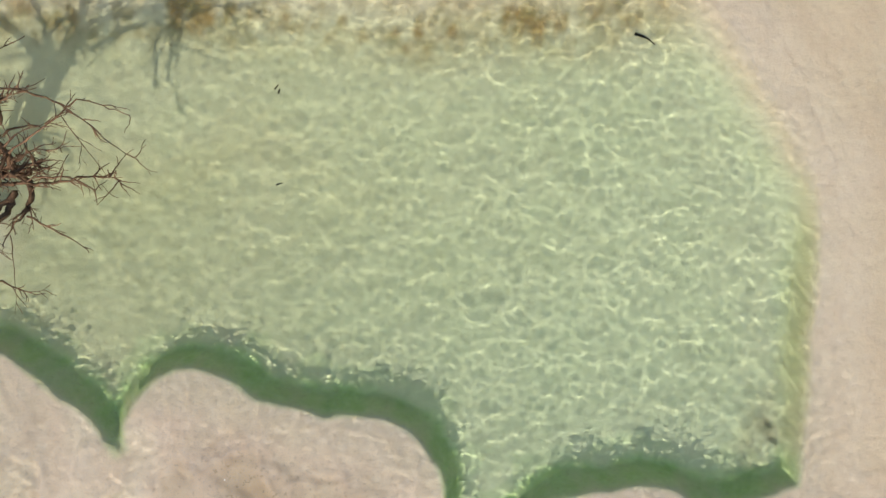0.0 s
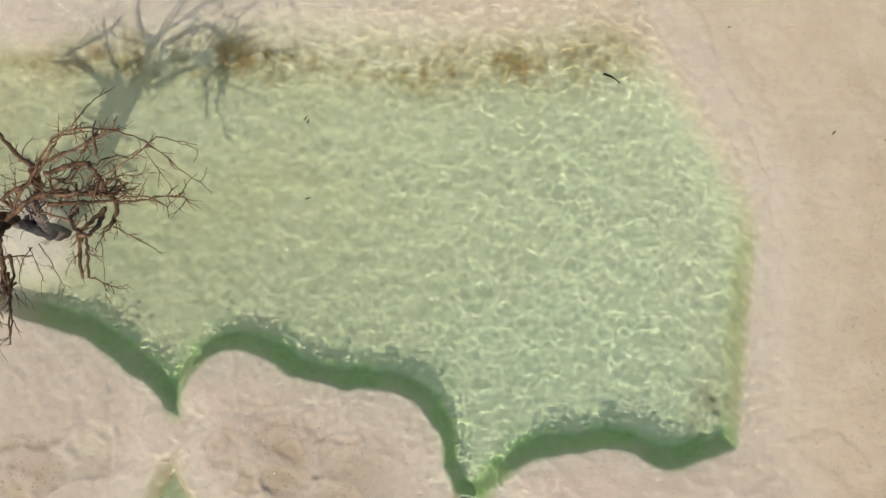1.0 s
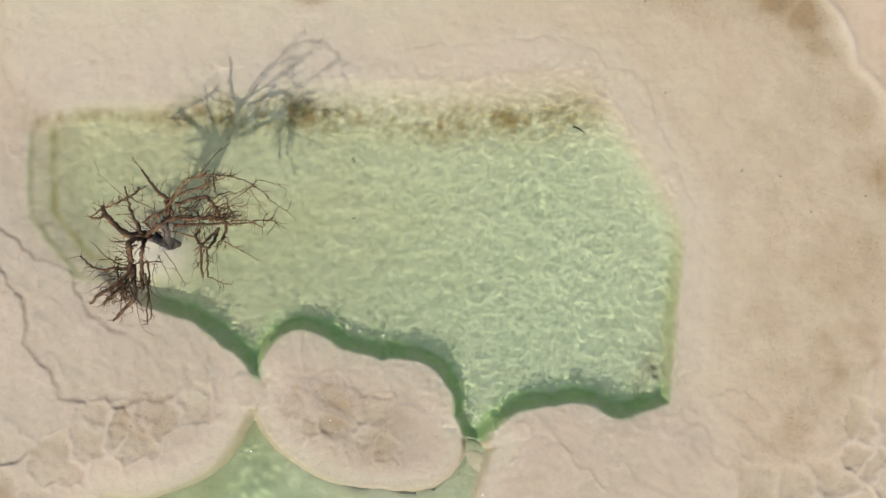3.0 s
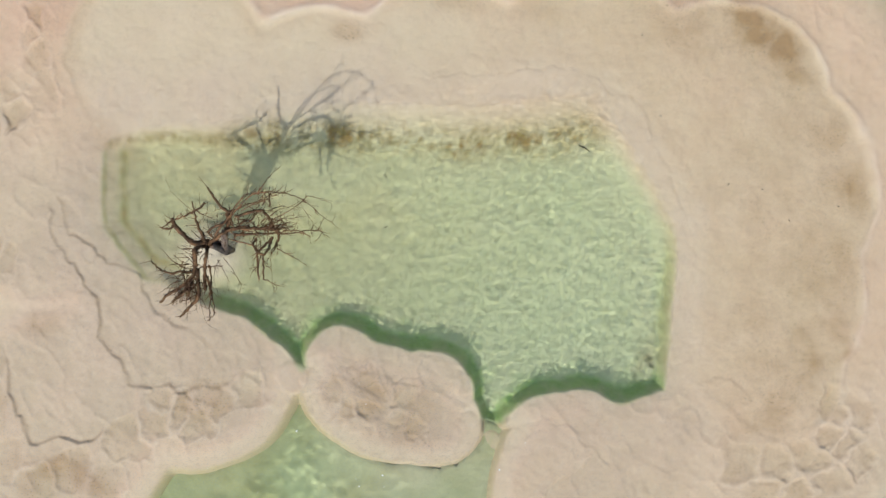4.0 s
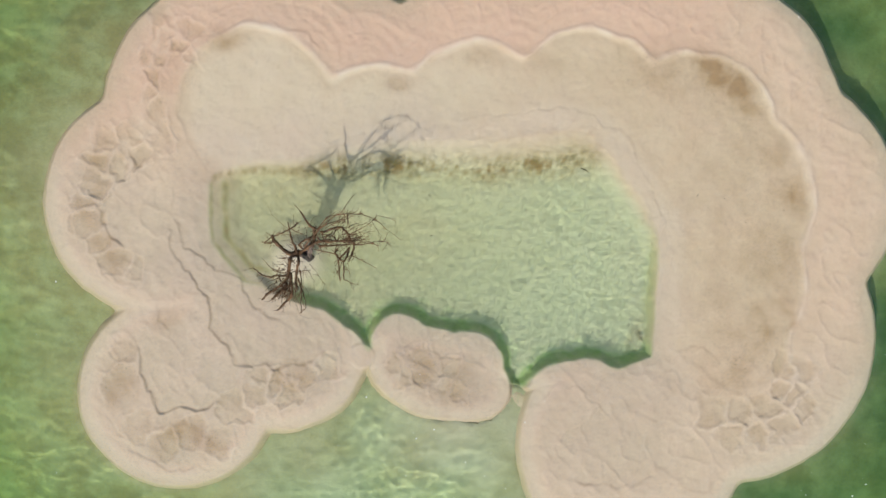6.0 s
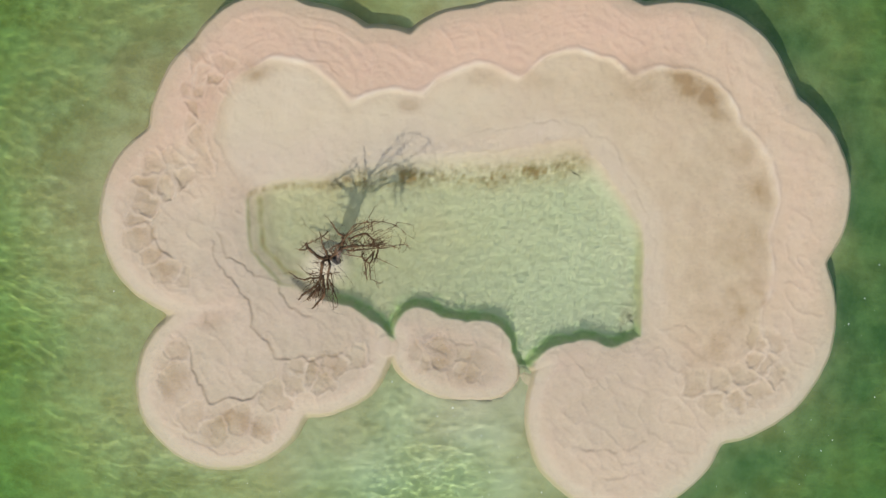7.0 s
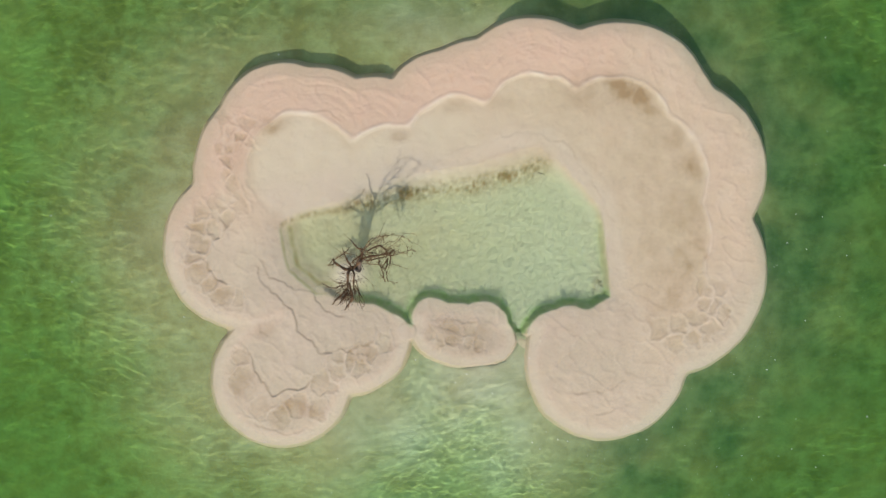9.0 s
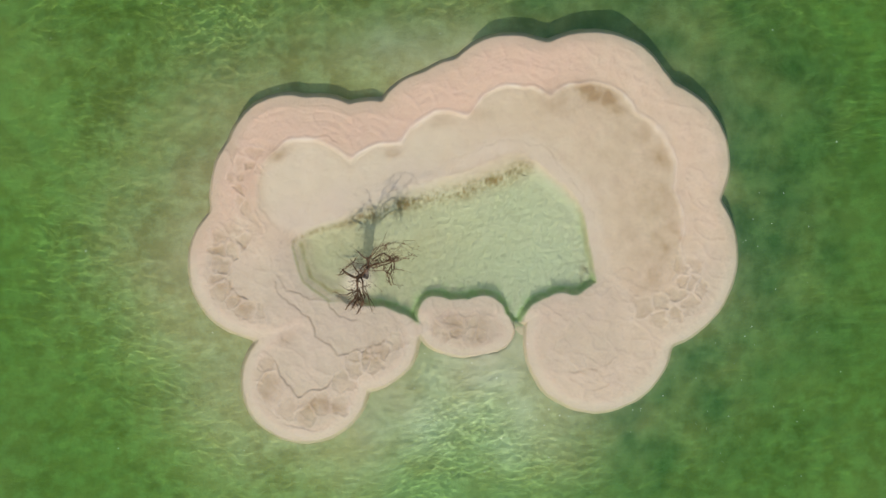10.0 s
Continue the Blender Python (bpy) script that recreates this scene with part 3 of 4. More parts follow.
def water_material():
    """Brine: what it lets through falls off with the depth of the column below."""
    m, t, p = material("water")
    t.nodes.remove(p)
    deep = attribute(t, "column")
    rgb = t.nodes.new("ShaderNodeCombineColor")
    for k, through_metre in enumerate((0.64, 0.845, 0.59)):
        link(t, math_node(t, "MULTIPLY", math_node(t, "POWER", through_metre, deep), CLARITY), rgb.inputs[k])
    glass = t.nodes.new("ShaderNodeBsdfGlass")
    glass.inputs["IOR"].default_value, glass.inputs["Roughness"].default_value = 1.36, 0.0
    link(t, rgb.outputs[0], glass.inputs["Color"])
    link(t, glass.outputs[0], t.nodes["Material Output"].inputs[0])
    return m


def bark_material(name, dark, light, rough=0.8):
    m, t, p = material(name)
    coarse, fine = noise_node(t, 7, 4), noise_node(t, 45, 4, 0.7)
    colour = mixed(t, ramp(t, coarse, 0.35, 0.65), dark, light)
    colour = mixed(t, math_node(t, "MULTIPLY", ramp(t, fine, 0.45, 0.7), 0.5), colour, tuple(c * (0.45 if dark[0] < 0.5 else 0.9) for c in dark))
    link(t, colour, p.inputs["Base Color"])
    p.inputs["Roughness"].default_value, p.inputs["Specular IOR Level"].default_value = rough, 0.15
    link(t, bump(t, fine, 0.6, 0.01), p.inputs["Normal"])
    return m


CLARITY = 1.12
SALT, BED, WATER = salt_material("salt"), bed_material(), water_material()
BARK = bark_material("bark", (0.045, 0.026, 0.014), (0.21, 0.12, 0.062))
TWIG = bark_material("twig_wood", (0.10, 0.052, 0.028), (0.25, 0.145, 0.08))
GREY_WOOD = bark_material("salted_wood", (0.10, 0.078, 0.064), (0.24, 0.19, 0.16))
# plain white for the modelled sun glints on the water
GLINT = bark_material("foam", (0.85, 0.86, 0.84), (0.93, 0.94, 0.92), 0.4)
DEBRIS = bark_material("debris", (0.05, 0.03, 0.02), (0.10, 0.07, 0.05))

# ---- structure ----
bed = Grid(ticks(-18, 18, 0.15, 2000), ticks(-12, 13, 0.15, 2000), bed_height, [("pale", pale), ("dark_bed", dark_bed)]).sheet("ground", BED)
tagged(bed, "green silty sea bed of pale salt and mud under the water", kind="structure")

ground_grid = Grid(np.arange(-10.6, 12.3, 0.030), np.arange(-8.4, 9.2, 0.030), island_height,
                   [("pink", pink), ("stain", stain), ("algae", algae), ("white", white), ("film_and_shade", film_and_shade), ("grey", grey), ("fresh", fresh), ("growth_and_shade", growth_and_shade)])
outer, terrace, pool, north, ov = plan(ground_grid.mx, ground_grid.my)
whole = outer < 0.55
islet_part = whole & (oval(ground_grid.mx, ground_grid.my) < np.minimum(circles(ground_grid.mx, ground_grid.my, FRONT), 0.55)) & (pool > 0.02)
basin_part = whole & ~islet_part & (pool < 0.02)
terrace_part = whole & ~islet_part & ~basin_part & (terrace < 0)
plates = []                                   # sunken plates of crust, each a piece of its own
taken = np.zeros_like(whole)
for zone, spots in enumerate(SITES):
    box = np.min([np.hypot(ground_grid.mx - sx, ground_grid.my - sy) for sx, sy, _ in spots], axis=0) < 0.9
    for k, (sx, sy, live) in enumerate(spots):
        if not live:
            continue
        near = box & (np.hypot(ground_grid.mx - sx, ground_grid.my - sy) < 0.75)
        own, gap, middle = cells(ground_grid.mx[near], ground_grid.my[near], spots)
        mine = np.zeros_like(whole)
        mine[near] = (own == k) & (gap > 0.05)
        mine &= whole & ~basin_part & ~taken & (outer < -0.25)
        if mine.sum() > 20:
            taken |= mine
            plates.append((zone, mine))
terrace_part &= ~taken
islet_part &= ~taken
rim_part = whole & ~islet_part & ~basin_part & ~terrace_part & ~taken
island = tagged(new("salt_island"), "pale pinkish salt island with scalloped lobes just under green water", "salt island")
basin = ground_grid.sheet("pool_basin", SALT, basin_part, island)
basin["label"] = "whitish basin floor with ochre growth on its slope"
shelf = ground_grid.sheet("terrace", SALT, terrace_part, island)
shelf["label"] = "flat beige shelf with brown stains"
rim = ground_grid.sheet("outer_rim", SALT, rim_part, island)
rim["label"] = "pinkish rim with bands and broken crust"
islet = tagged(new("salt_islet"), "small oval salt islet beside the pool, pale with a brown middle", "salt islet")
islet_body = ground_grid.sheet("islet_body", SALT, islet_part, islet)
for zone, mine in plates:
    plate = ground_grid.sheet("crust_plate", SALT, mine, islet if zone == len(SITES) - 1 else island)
    plate.cycles.is_caustics_receiver = True

water = Grid(ticks(-6.4, 6.5, 0.022, 2000, 0.042, 16.0), ticks(-4.6, 4.6, 0.022, 2000, 0.042, 11.5), waves, [("column", column)]).sheet("water", WATER)
tagged(water, "clear green brine with small ripples", kind="structure")
water.cycles.is_caustics_caster = True
for ob in (bed, basin, shelf, rim, islet_body):
    ob.cycles.is_caustics_receiver = True


# ---- the dead tree ----
def part(name, bm, mat, parent, label=""):
    me = bpy.data.meshes.new(name)
    bm.to_mesh(me)
    bm.free()
    me.materials.append(mat)
    for f in me.polygons:
        f.use_smooth = True
    ob = new(name, me)
    ob.parent = parent
    if label:
        ob["label"] = label
    return ob


def smooth_line(points, cuts=3):
    """A Catmull-Rom line through points."""
    p = [Vector(q) for q in points]
    p = [p[0] * 2 - p[1]] + p + [p[-1] * 2 - p[-2]]
    out = []
    for a, b2, c, d in zip(p, p[1:], p[2:], p[3:]):
        for k in range(cuts):
            u = k / cuts
            out.append(0.5 * (2 * b2 + (c - a) * u + (2 * a - 5 * b2 + 4 * c - d) * u * u + (3 * b2 - a - 3 * c + d) * u ** 3))
    return out + [p[-2]]


def tube(bm, line, r0, r1, rng, sides_n=6, knots=0.2):
    rings = []
    up = Vector((0.3, 0.2, 0.93))
    for k, q in enumerate(line):
        ahead = (line[min(k + 1, len(line) - 1)] - line[max(k - 1, 0)]).normalized()
        side = ahead.cross(up)
        side = side.normalized() if side.length > 1e-3 else Vector((1, 0, 0))
        over = side.cross(ahead)
        r = (r0 + (r1 - r0) * k / (len(line) - 1)) * (1 + rng.uniform(-knots, knots))
        rings.append([bm.verts.new(q + r * (math.cos(a) * side + math.sin(a) * over)) for a in [2 * math.pi * j / sides_n for j in range(sides_n)]])
    for a, b2 in zip(rings, rings[1:]):
        for j in range(sides_n):
            bm.faces.new((a[j], a[(j + 1) % sides_n], b2[(j + 1) % sides_n], b2[j]))
    bm.faces.new(rings[0][::-1])
    bm.faces.new(rings[-1])


def wander(start, way, length, rng, steps=6, droop=0.0, kink=0.35):
    line, q, d = [Vector(start)], Vector(start), Vector(way).normalized()
    for _ in range(steps):
        d = (d + Vector((rng.uniform(-kink, kink), rng.uniform(-kink, kink), rng.uniform(-kink, kink) * 0.7 - droop))).normalized()
        q = q + d * (length / steps)
        line.append(q.copy())
    return line


def dead_tree():
    rng = random.Random(5)
    tree = tagged(new("dead_tree"), "leafless dead tree with tangled brown branches in the pool", "tree")
    tree.location = (TREE_AT[0], TREE_AT[1], -0.35)
    off = Vector(tree.location)
    # a broken, hollow stump
    bm = bmesh.new()
    rings = []
    for (x, y, z), r in [((-3.10, -1.06, -0.48), 0.22), ((-3.10, -1.04, -0.2), 0.17), ((-3.11, -1.0, 0.1), 0.14), ((-3.13, -0.94, 0.35), 0.135), ((-3.15, -0.90, 0.52), 0.14), ((-3.15, -0.90, 0.50), 0.095), ((-3.14, -0.92, 0.30), 0.06)]:
        ring = []
        for j in range(14):
            a = 2 * math.pi * j / 14
            rr = 0.62 * r * (1 + 0.16 * math.sin(3 * a + 0.6) + rng.uniform(-0.07, 0.07))
            rise = 0.06 * math.sin(2 * a) + rng.uniform(-0.03, 0.03) if z > 0.4 else 0
            ring.append(bm.verts.new(Vector((x + rr * math.cos(a), y + rr * math.sin(a), z + rise)) - off))
        rings.append(ring)
    for a, c in zip(rings, rings[1:]):
        for j in range(14):
            bm.faces.new((a[j], a[(j + 1) % 14], c[(j + 1) % 14], c[j]))
    bm.faces.new(rings[-1])
    bm.faces.new(rings[0][::-1])
    for x, y, z in [(-3.20, -0.95, 0.68), (-2.99, -0.62, 0.86)]:
        tube(bm, smooth_line([Vector((-3.06, -1.03, 0.2)) - off, Vector(((x - 3.06) / 2, (y - 1.03) / 2, z * 0.55 + 0.08)) - off, Vector((x, y, z)) - off], 5), 0.075, 0.045, rng, 9)
    part("trunk", bm, GREY_WOOD, tree, "grey broken hollow trunk")
    heart = Vector((-2.9, -1.0, 0.6))

    def limb(r0, r1, n, *points):
        line = smooth_line(points, 4)
        line = [q + Vector((rng.uniform(-1, 1), rng.uniform(-1, 1), rng.uniform(-1, 1))) * min(0.014, r0) for q in line]
        bm = bmesh.new()
        stout = 1.05 if r0 < 0.018 or points[-1][0] > -2.9 else 1.45 if points[-1][1] < -1.2 else 1.2
        tube(bm, [q - off for q in line], r0 * stout, r1 * stout * (1.3 if stout > 1.1 else 1.0), rng, 7 if r0 > 0.012 else 5, 0.2)
        for _ in range(int(r0 * 120)):                                   # broken stubs
            q = rng.choice(line[2:])
            tube(bm, [p - off for p in wander(q, (rng.uniform(-1, 1), rng.uniform(-1, 1), rng.uniform(-0.5, 1)), rng.uniform(0.03, 0.09), rng, 2)], r0 * 0.4, r0 * 0.15, rng, 5)
        branch = part("branch", bm, BARK if r0 > 0.011 else TWIG, tree)
        for _ in range(int(n * 2.2)):
            k = rng.randrange(len(line) // 4, len(line))
            ahead = (line[min(k + 1, len(line) - 1)] - line[max(k - 1, 0)]).normalized()
            out = (line[k] - heart).normalized()
            way = ahead * rng.uniform(0.2, 1.0) + out * rng.uniform(0.0, 0.6) + Vector((rng.uniform(-1, 1), rng.uniform(-1, 1), rng.uniform(-0.5, 0.5))) * 0.8
            size = rng.uniform(0.08, 0.30) * (1.0 if r0 > 0.012 else 0.8)
            thick = min(r0 * 0.5, rng.uniform(0.0045, 0.009))
            bm = bmesh.new()
            twig = wander(line[k], way, size, rng, 6, 0.05)
            tube(bm, [q - off for q in twig], thick, 0.002, rng, 5)
            for _ in range(rng.randrange(0, 3)):
                side = wander(twig[rng.randrange(2, 6)], way + Vector((rng.uniform(-1, 1), rng.uniform(-1, 1), rng.uniform(-0.5, 0.5))), size * rng.uniform(0.25, 0.6), rng, 4)
                tube(bm, [q - off for q in side], thick * 0.55, 0.0016, rng, 4)
            part("twig", bm, TWIG, branch)

    limb(0.050, 0.020, 6, (-3.23, -0.93, 0.65), (-3.27, -0.89, 0.85), (-3.38, -0.97, 0.95), (-3.50, -0.94, 0.98), (-3.68, -0.83, 1.00), (-3.82, -0.72, 1.03), (-3.87, -0.63, 1.05))
    limb(0.020, 0.009, 3, (-3.81, -0.74, 1.03), (-3.89, -0.84, 1.02), (-4.04, -0.85, 1.01))
    limb(0.014, 0.018, 4, (-4.00, -0.83, 1.02), (-3.84, -0.66, 1.05), (-3.67, -0.54, 1.08), (-3.53, -0.41, 1.10), (-3.45, -0.33, 1.12), (-3.36, -0.22, 1.15))
    limb(0.012, 0.004, 2, (-3.47, -0.37, 1.10), (-3.37, -0.41, 1.10), (-3.08, -0.45, 1.10))
    limb(0.030, 0.006, 4, (-3.26, -0.89, 0.90), (-3.32, -0.74, 1.00), (-3.44, -0.59, 1.05), (-3.50, -0.45, 1.10), (-3.58, -0.24, 1.15))
    limb(0.005, 0.002, 1, (-3.53, -0.41, 1.10), (-3.76, -0.30, 1.15), (-3.99, -0.16, 1.20))
    limb(0.036, 0.010, 4, (-2.96, -0.55, 0.85), (-2.96, -0.34, 0.98), (-2.98, -0.25, 1.05), (-3.09, -0.20, 1.08), (-3.22, -0.05, 1.20), (-3.35, 0.08, 1.30))
    limb(0.018, 0.004, 6, (-2.94, -0.26, 1.05), (-2.79, -0.13, 1.10), (-2.59, 0.02, 1.15), (-2.37, 0.18, 1.25), (-2.22, 0.29, 1.30))
    limb(0.020, 0.014, 4, (-3.13, -0.79, 0.80), (-3.24, -0.71, 0.92), (-3.14, -0.57, 0.98), (-2.95, -0.42, 1.00))
    limb(0.028, 0.020, 8, (-2.81, -0.29, 1.05), (-2.60, -0.16, 1.10), (-2.41, -0.05, 1.15), (-2.20, -0.14, 1.18), (-2.12, -0.24, 1.15), (-2.01, -0.35, 1.08))
    limb(0.034, 0.008, 12, (-2.95, -0.58, 0.85), (-2.65, -0.43, 1.00), (-2.36, -0.38, 1.08), (-2.15, -0.28, 1.13), (-1.87, -0.13, 1.20))
    limb(0.024, 0.004, 12, (-2.82, -0.62, 0.85), (-2.51, -0.53, 1.00), (-2.27, -0.44, 1.08), (-2.00, -0.36, 1.10), (-1.71, -0.26, 1.15), (-1.46, -0.13, 1.15), (-1.25, -0.11, 1.12))
    limb(0.026, 0.020, 3, (-2.01, -0.33, 1.08), (-1.99, -0.50, 1.00), (-2.01, -0.61, 1.02))
    limb(0.024, 0.018, 5, (-2.08, -0.44, 1.10), (-2.08, -0.59, 1.10), (-2.09, -0.73, 1.20), (-2.15, -0.78, 1.24), (-2.26, -0.73, 1.22), (-2.34, -0.66, 1.18), (-2.34, -0.54, 1.12))
    limb(0.010, 0.016, 2, (-2.91, -0.72, 0.85), (-2.58, -0.70, 1.05), (-2.34, -0.68, 1.18))
    limb(0.018, 0.012, 2, (-2.13, -0.78, 1.22), (-2.07, -0.94, 1.20), (-2.01, -1.22, 1.17))
    limb(0.011, 0.004, 3, (-2.01, -1.19, 1.17), (-1.89, -1.22, 1.10), (-1.73, -1.26, 1.00))
    limb(0.012, 0.005, 2, (-2.15, -0.81, 1.22), (-2.17, -0.97, 1.20), (-2.21, -1.11, 1.15))
    limb(0.010, 0.004, 3, (-1.97, -0.63, 1.02), (-1.71, -0.68, 1.05), (-1.44, -0.74, 1.05))
    limb(0.012, 0.004, 3, (-1.98, -0.61, 1.05), (-2.02, -0.73, 1.10), (-2.06, -0.91, 1.10))
    limb(0.005, 0.002, 1, (-2.01, -0.82, 1.10), (-1.93, -1.02, 1.10), (-1.83, -1.28, 1.10))
    limb(0.016, 0.003, 8, (-2.93, -0.36, 1.00), (-2.75, -0.07, 1.20), (-2.56, 0.14, 1.40), (-2.40, 0.26, 1.50), (-2.06, 0.35, 1.55), (-1.81, 0.36, 1.50), (-1.58, 0.31, 1.45), (-1.37, 0.19, 1.35), (-1.15, 0.09, 1.25))
    limb(0.008, 0.003, 1, (-2.43, 0.23, 1.50), (-2.36, 0.45, 1.50), (-2.29, 0.66, 1.40), (-2.22, 0.80, 1.30))
    limb(0.010, 0.003, 3, (-2.13, -0.14, 1.25), (-1.93, 0.04, 1.35), (-1.75, 0.23, 1.40), (-1.63, 0.42, 1.40), (-1.43, 0.43, 1.38), (-1.22, 0.43, 1.35))
    limb(0.010, 0.003, 4, (-2.72, -0.16, 1.15), (-2.45, 0.05, 1.30), (-2.18, 0.26, 1.40), (-1.92, 0.42, 1.45))
    limb(0.010, 0.003, 4, (-2.30, -0.22, 1.15), (-2.11, 0.01, 1.25), (-1.88, 0.17, 1.30))
    limb(0.005, 0.002, 1, (-1.70, 0.25, 1.40), (-1.49, 0.05, 1.30), (-1.34, -0.10, 1.20))
    limb(0.010, 0.003, 2, (-1.92, -0.29, 1.15), (-1.66, -0.21, 1.15), (-1.48, -0.24, 1.10), (-1.41, -0.38, 1.05))
    limb(0.012, 0.003, 4, (-2.16, -0.25, 1.13), (-1.99, -0.09, 1.20), (-1.78, -0.01, 1.25))
    limb(0.009, 0.003, 4, (-2.21, -0.37, 1.10), (-2.01, -0.24, 1.15), (-1.81, -0.23, 1.20))
    limb(0.030, 0.021, 5, (-3.23, -0.93, 0.65), (-3.32, -1.00, 0.92), (-3.35, -1.11, 0.99), (-3.35, -1.27, 0.85), (-3.35, -1.40, 0.72))
    limb(0.022, 0.015, 5, (-3.26, -0.98, 0.70), (-3.15, -1.09, 0.97), (-3.16, -1.30, 0.83), (-3.15, -1.52, 0.72), (-3.07, -1.78, 0.69))
    limb(0.028, 0.012, 4, (-3.35, -1.36, 0.75), (-3.36, -1.57, 0.72), (-3.48, -1.79, 0.72), (-3.59, -1.92, 0.72), (-3.72, -2.07, 0.70), (-3.82, -2.23, 0.66))
    limb(0.028, 0.012, 4, (-3.32, -1.42, 0.71), (-3.22, -1.68, 0.74), (-3.16, -1.88, 0.74), (-3.22, -2.08, 0.72), (-3.31, -2.23, 0.70), (-3.39, -2.36, 0.66))
    limb(0.018, 0.005, 3, (-3.11, -1.29, 0.78), (-3.03, -1.52, 0.74), (-2.89, -1.75, 0.89), (-2.73, -2.01, 0.99), (-2.72, -2.13, 1.04))
    limb(0.020, 0.006, 4, (-3.30, -1.51, 0.69), (-3.56, -1.56, 0.69), (-3.79, -1.66, 0.66), (-4.01, -1.64, 0.64), (-4.21, -1.55, 0.59))
    limb(0.010, 0.004, 2, (-3.56, -1.48, 0.64), (-3.79, -1.44, 0.64), (-3.94, -1.31, 0.73))
    limb(0.012, 0.008, 3, (-3.67, -1.49, 0.64), (-3.39, -1.45, 0.69), (-3.09, -1.31, 0.80), (-2.86, -1.24, 0.79))
    limb(0.020, 0.008, 5, (-3.29, -1.70, 0.76), (-3.45, -1.90, 0.79), (-3.51, -2.09, 0.84))
    limb(0.014, 0.010, 3, (-3.44, -1.75, 0.76), (-3.51, -1.62, 0.74), (-3.55, -1.47, 0.69))
    limb(0.016, 0.005, 6, (-3.28, -1.56, 0.72), (-3.33, -1.68, 0.79), (-3.30, -1.88, 0.84))
    limb(0.006, 0.003, 1, (-3.03, -1.18, 0.55), (-3.03, -1.37, 0.65), (-2.96, -1.58, 0.70), (-2.86, -1.72, 0.70))
    limb(0.006, 0.003, 1, (-3.06, -1.19, 0.55), (-2.84, -1.37, 0.65), (-2.69, -1.50, 0.70))
    limb(0.007, 0.003, 2, (-2.96, -1.12, 0.55), (-2.71, -1.28, 0.65), (-2.47, -1.49, 0.70))
    limb(0.004, 0.002, 0, (-3.09, -1.89, 0.84), (-2.93, -2.12, 0.94), (-2.78, -2.28, 0.99), (-2.46, -2.24, 1.35))
    limb(0.030, 0.016, 8, (-3.20, -0.92, 0.85), (-2.99, -0.67, 0.95), (-2.82, -0.51, 1.00), (-2.55, -0.44, 1.05), (-2.29, -0.36, 1.08), (-1.99, -0.27, 1.12))
    limb(0.022, 0.006, 5, (-3.12, -0.82, 0.90), (-3.05, -0.58, 1.00), (-2.89, -0.27, 1.10), (-2.72, 0.10, 1.25), (-2.40, 0.24, 1.35))
    limb(0.016, 0.009, 2, (-3.08, -1.50, 0.74), (-2.98, -1.68, 0.78), (-2.92, -1.87, 0.80), (-2.87, -2.08, 0.80), (-2.83, -2.25, 0.78))
    limb(0.020, 0.008, 4, (-3.33, -1.66, 0.74), (-3.36, -1.80, 0.76), (-3.46, -1.97, 0.78), (-3.57, -2.14, 0.78))
    limb(0.019, 0.007, 4, (-3.22, -1.62, 0.76), (-3.27, -1.76, 0.82), (-3.36, -1.88, 0.86), (-3.52, -2.03, 0.86))
    limb(0.024, 0.014, 3, (-2.08, -0.48, 1.10), (-2.19, -0.68, 1.12), (-2.24, -0.80, 1.14), (-2.18, -1.00, 1.12), (-2.10, -1.24, 1.10))
    # tangles of fine dead wood in the heart of the crown
    for x, y, z, n in [(-2.65, -0.43, 1.00, 7), (-2.37, -0.42, 1.05, 9), (-2.15, -0.28, 1.12, 9), (-2.87, -0.42, 0.95, 6), (-2.73, -0.58, 0.90, 6), (-3.04, -0.61, 0.80, 6),
                       (-1.98, -0.20, 1.15, 6), (-2.56, -0.18, 1.10, 6), (-2.32, 0.02, 1.25, 5), (-3.34, -1.72, 0.76, 7), (-3.22, -1.58, 0.74, 6), (-3.47, -1.83, 0.78, 8), (-3.40, -1.30, 0.85, 5), (-3.28, -1.12, 0.92, 5),
                       (-3.17, -1.85, 0.78, 5), (-3.05, -1.63, 0.76, 4), (-3.52, -1.63, 0.72, 5), (-3.34, -0.97, 0.95, 4), (-3.23, -0.93, 0.85, 6), (-3.10, -0.85, 0.72, 6), (-2.90, -0.78, 0.80, 6), (-3.02, -0.70, 0.9, 5)]:
        for _ in range(n):
            start = Vector((x + rng.gauss(0, 0.09), y + rng.gauss(0, 0.09), z + rng.gauss(0, 0.05)))
            way = (start - heart).normalized() * 0.7 + Vector((rng.uniform(-1, 1), rng.uniform(-1, 1), rng.uniform(-0.4, 0.4)))
            thick = rng.uniform(0.006, 0.017)
            bm = bmesh.new()
            line = wander(start, way, rng.uniform(0.18, 0.42), rng, 6, 0.02, 0.45)
            tube(bm, [q - off for q in line], thick, thick * 0.3, rng, 5, 0.2)
            if rng.random() < 0.6:
                tube(bm, [q - off for q in wander(line[rng.randrange(1, 5)], way + Vector((rng.uniform(-1, 1), rng.uniform(-1, 1), 0)), rng.uniform(0.08, 0.2), rng, 4)], thick * 0.5, 0.002, rng, 5)
            part("branchlet", bm, GREY_WOOD if z < 0.85 and y > -1.2 else TWIG if thick < 0.011 else BARK, tree)
    return tree


dead_tree()


# ---- loose bits on the crust ----
def height_at(x, y):
    return float(island_height(np.array([[x]]), np.array([[y]]))[0, 0])


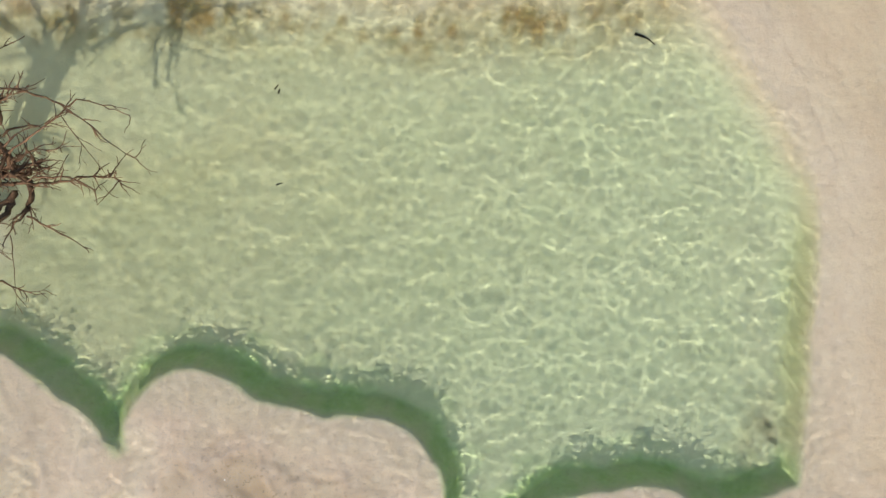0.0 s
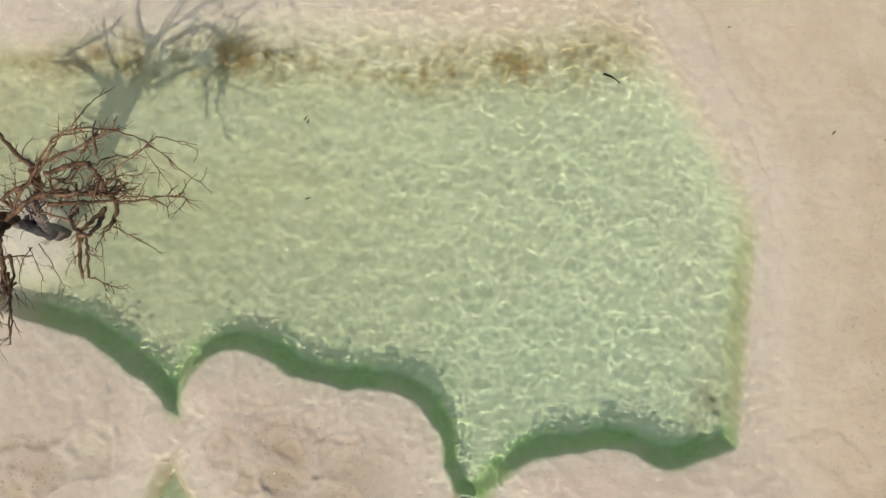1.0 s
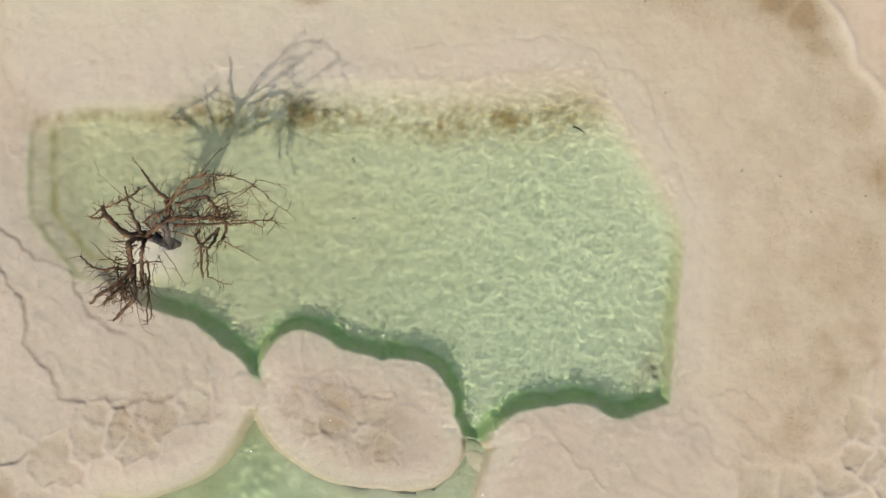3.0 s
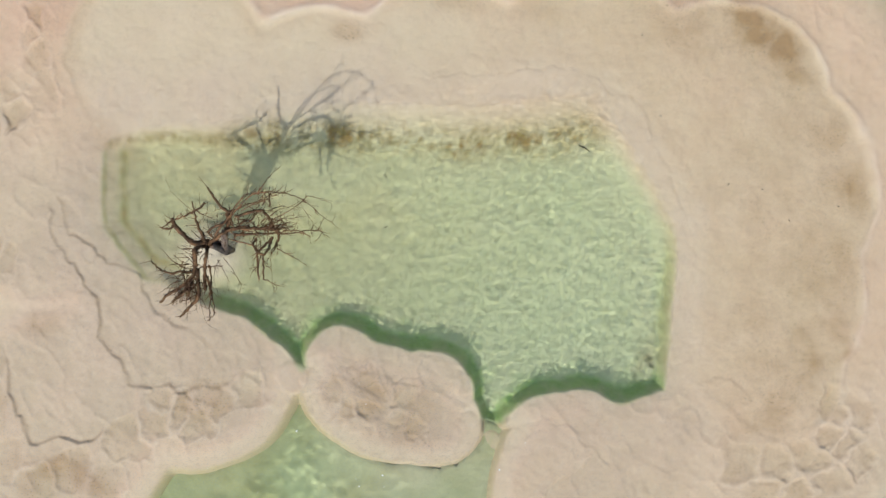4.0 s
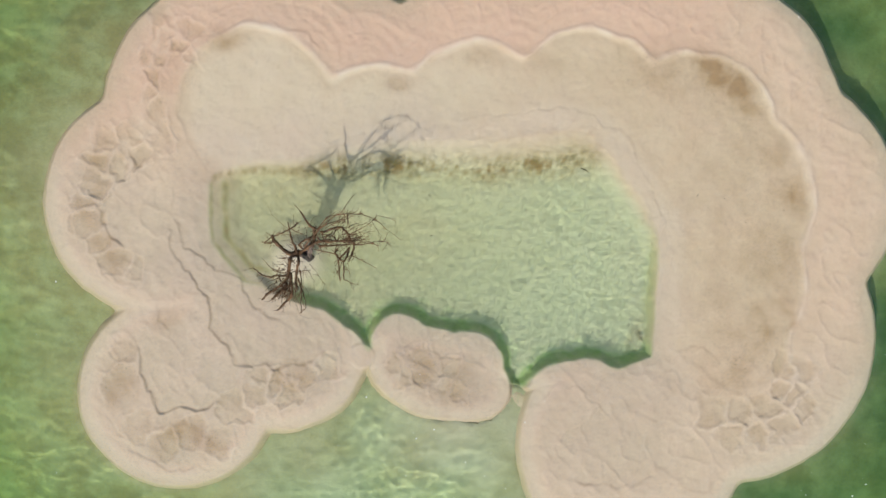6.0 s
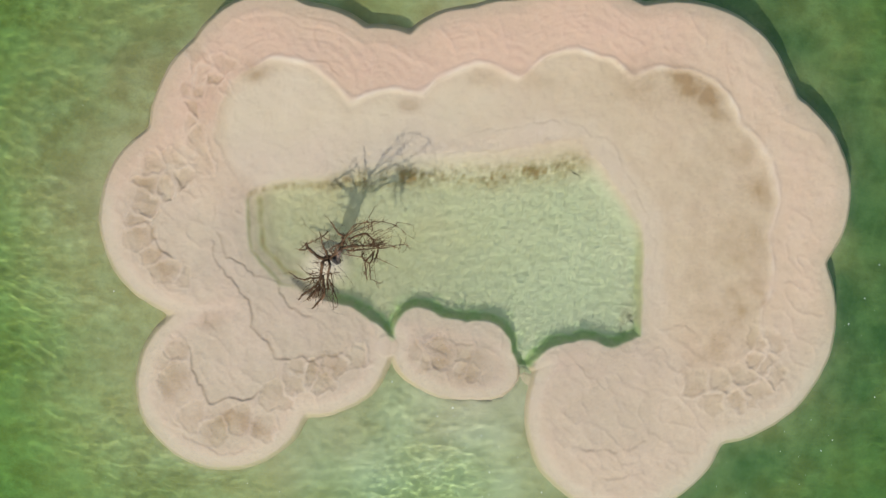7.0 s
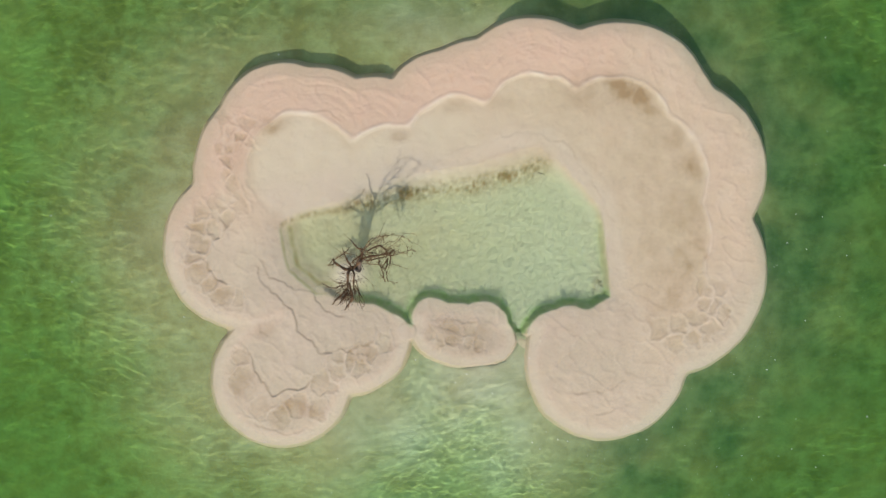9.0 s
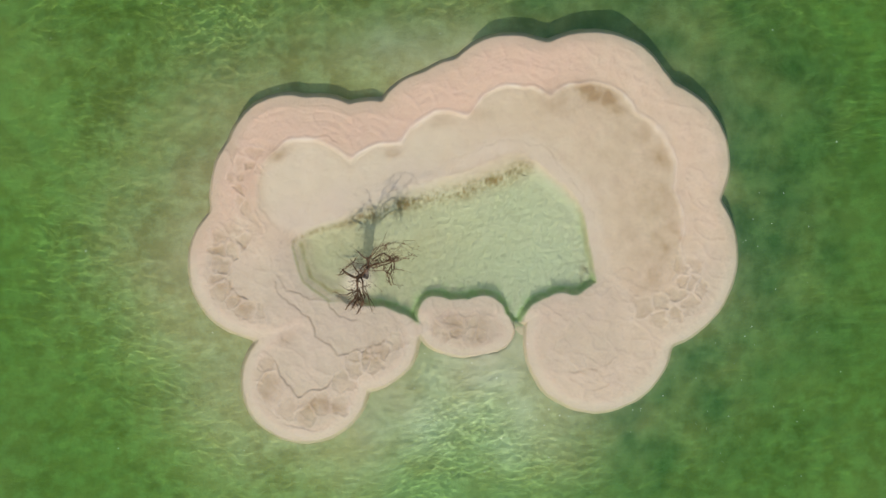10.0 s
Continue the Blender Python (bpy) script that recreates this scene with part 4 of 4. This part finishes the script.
def stick(x, y, length, turn, thick, name, label, bend=0.3):
    rng = random.Random(int(x * 100 + y * 1000))
    z = height_at(x, y) + thick
    line = []
    for k in range(7):
        u = (k / 6 - 0.5) * length
        v = bend * length * (0.25 - (k / 6 - 0.5) ** 2)
        line.append(Vector((u * math.cos(turn) - v * math.sin(turn), u * math.sin(turn) + v * math.cos(turn), rng.uniform(-0.2, 0.2) * thick)))
    bm = bmesh.new()
    tube(bm, line, thick, thick * 0.5, rng, 6, 0.2)
    ob = part(name, bm, DEBRIS, None)
    ob.location = (x, y, z)
    return tagged(ob, label, "stick")


stick(3.00, 2.87, 0.24, -0.2, 0.014, "stick", "short dark bent stick lying on the pool slope", 0.25)
for x, y, length, turn in [(-0.63, 1.25, 0.10, 1.2), (-0.59, 1.22, 0.09, 1.5), (-0.31, 0.27, 0.12, 0.6), (3.42, 5.27, 0.06, 0.9), (4.22, 3.88, 0.05, 0.4),
                           (5.90, 2.99, 0.09, 1.1), (6.57, 3.09, 0.06, 0.2), (7.26, 2.66, 0.07, 2.4), (8.12, 3.20, 0.06, 0.3)]:
    stick(x, y, 0.6 * length, turn, 0.010, "twig_fragment", "tiny dark bit of driftwood on the salt crust", 0.1)["group"] = "driftwood bits on the salt"


def glint_flecks():
    """Sun glints modelled as tiny white flattened domes afloat."""
    rng = random.Random(31)
    bm = bmesh.new()
    spots = []
    while len(spots) < 190:
        x, y = rng.uniform(-15, 16), rng.uniform(-9.5, 9.5)
        if rng.random() < 0.45:
            x, y = rng.gauss(2.5, 4.0), rng.gauss(-6.0, 1.6)
        elif rng.random() < 0.35:
            x, y = rng.gauss(11.5, 1.6), rng.gauss(-1.5, 3.5)
        outer = float(plan(np.array([[x]]), np.array([[y]]))[0][0, 0])
        if outer > 0.15 or rng.random() < 0.12:
            spots.append((x, y))
    level = waves(np.array([[q[0] for q in spots]]), np.array([[q[1] for q in spots]]))[0]
    for (x, y), z in zip(spots, level):
        r = rng.choice((0.007, 0.009, 0.009, 0.013, 0.019))
        rings = [[bm.verts.new((x + r * k * math.cos(a) * rng.uniform(0.7, 1.3), y + r * k * math.sin(a) * rng.uniform(0.7, 1.3), z + h * r))
                  for a in [math.pi * j / 3 for j in range(6)]] for k, h in ((1.0, 0.15), (0.6, 0.75))]
        for j in range(6):
            bm.faces.new((rings[0][j], rings[0][(j + 1) % 6], rings[1][(j + 1) % 6], rings[1][j]))
        bm.faces.new(rings[1])
    return tagged(part("glint_flecks", bm, GLINT, None), "tiny white flecks standing in for sun glints on the green water", "foam", kind="stuff")


glint_flecks()
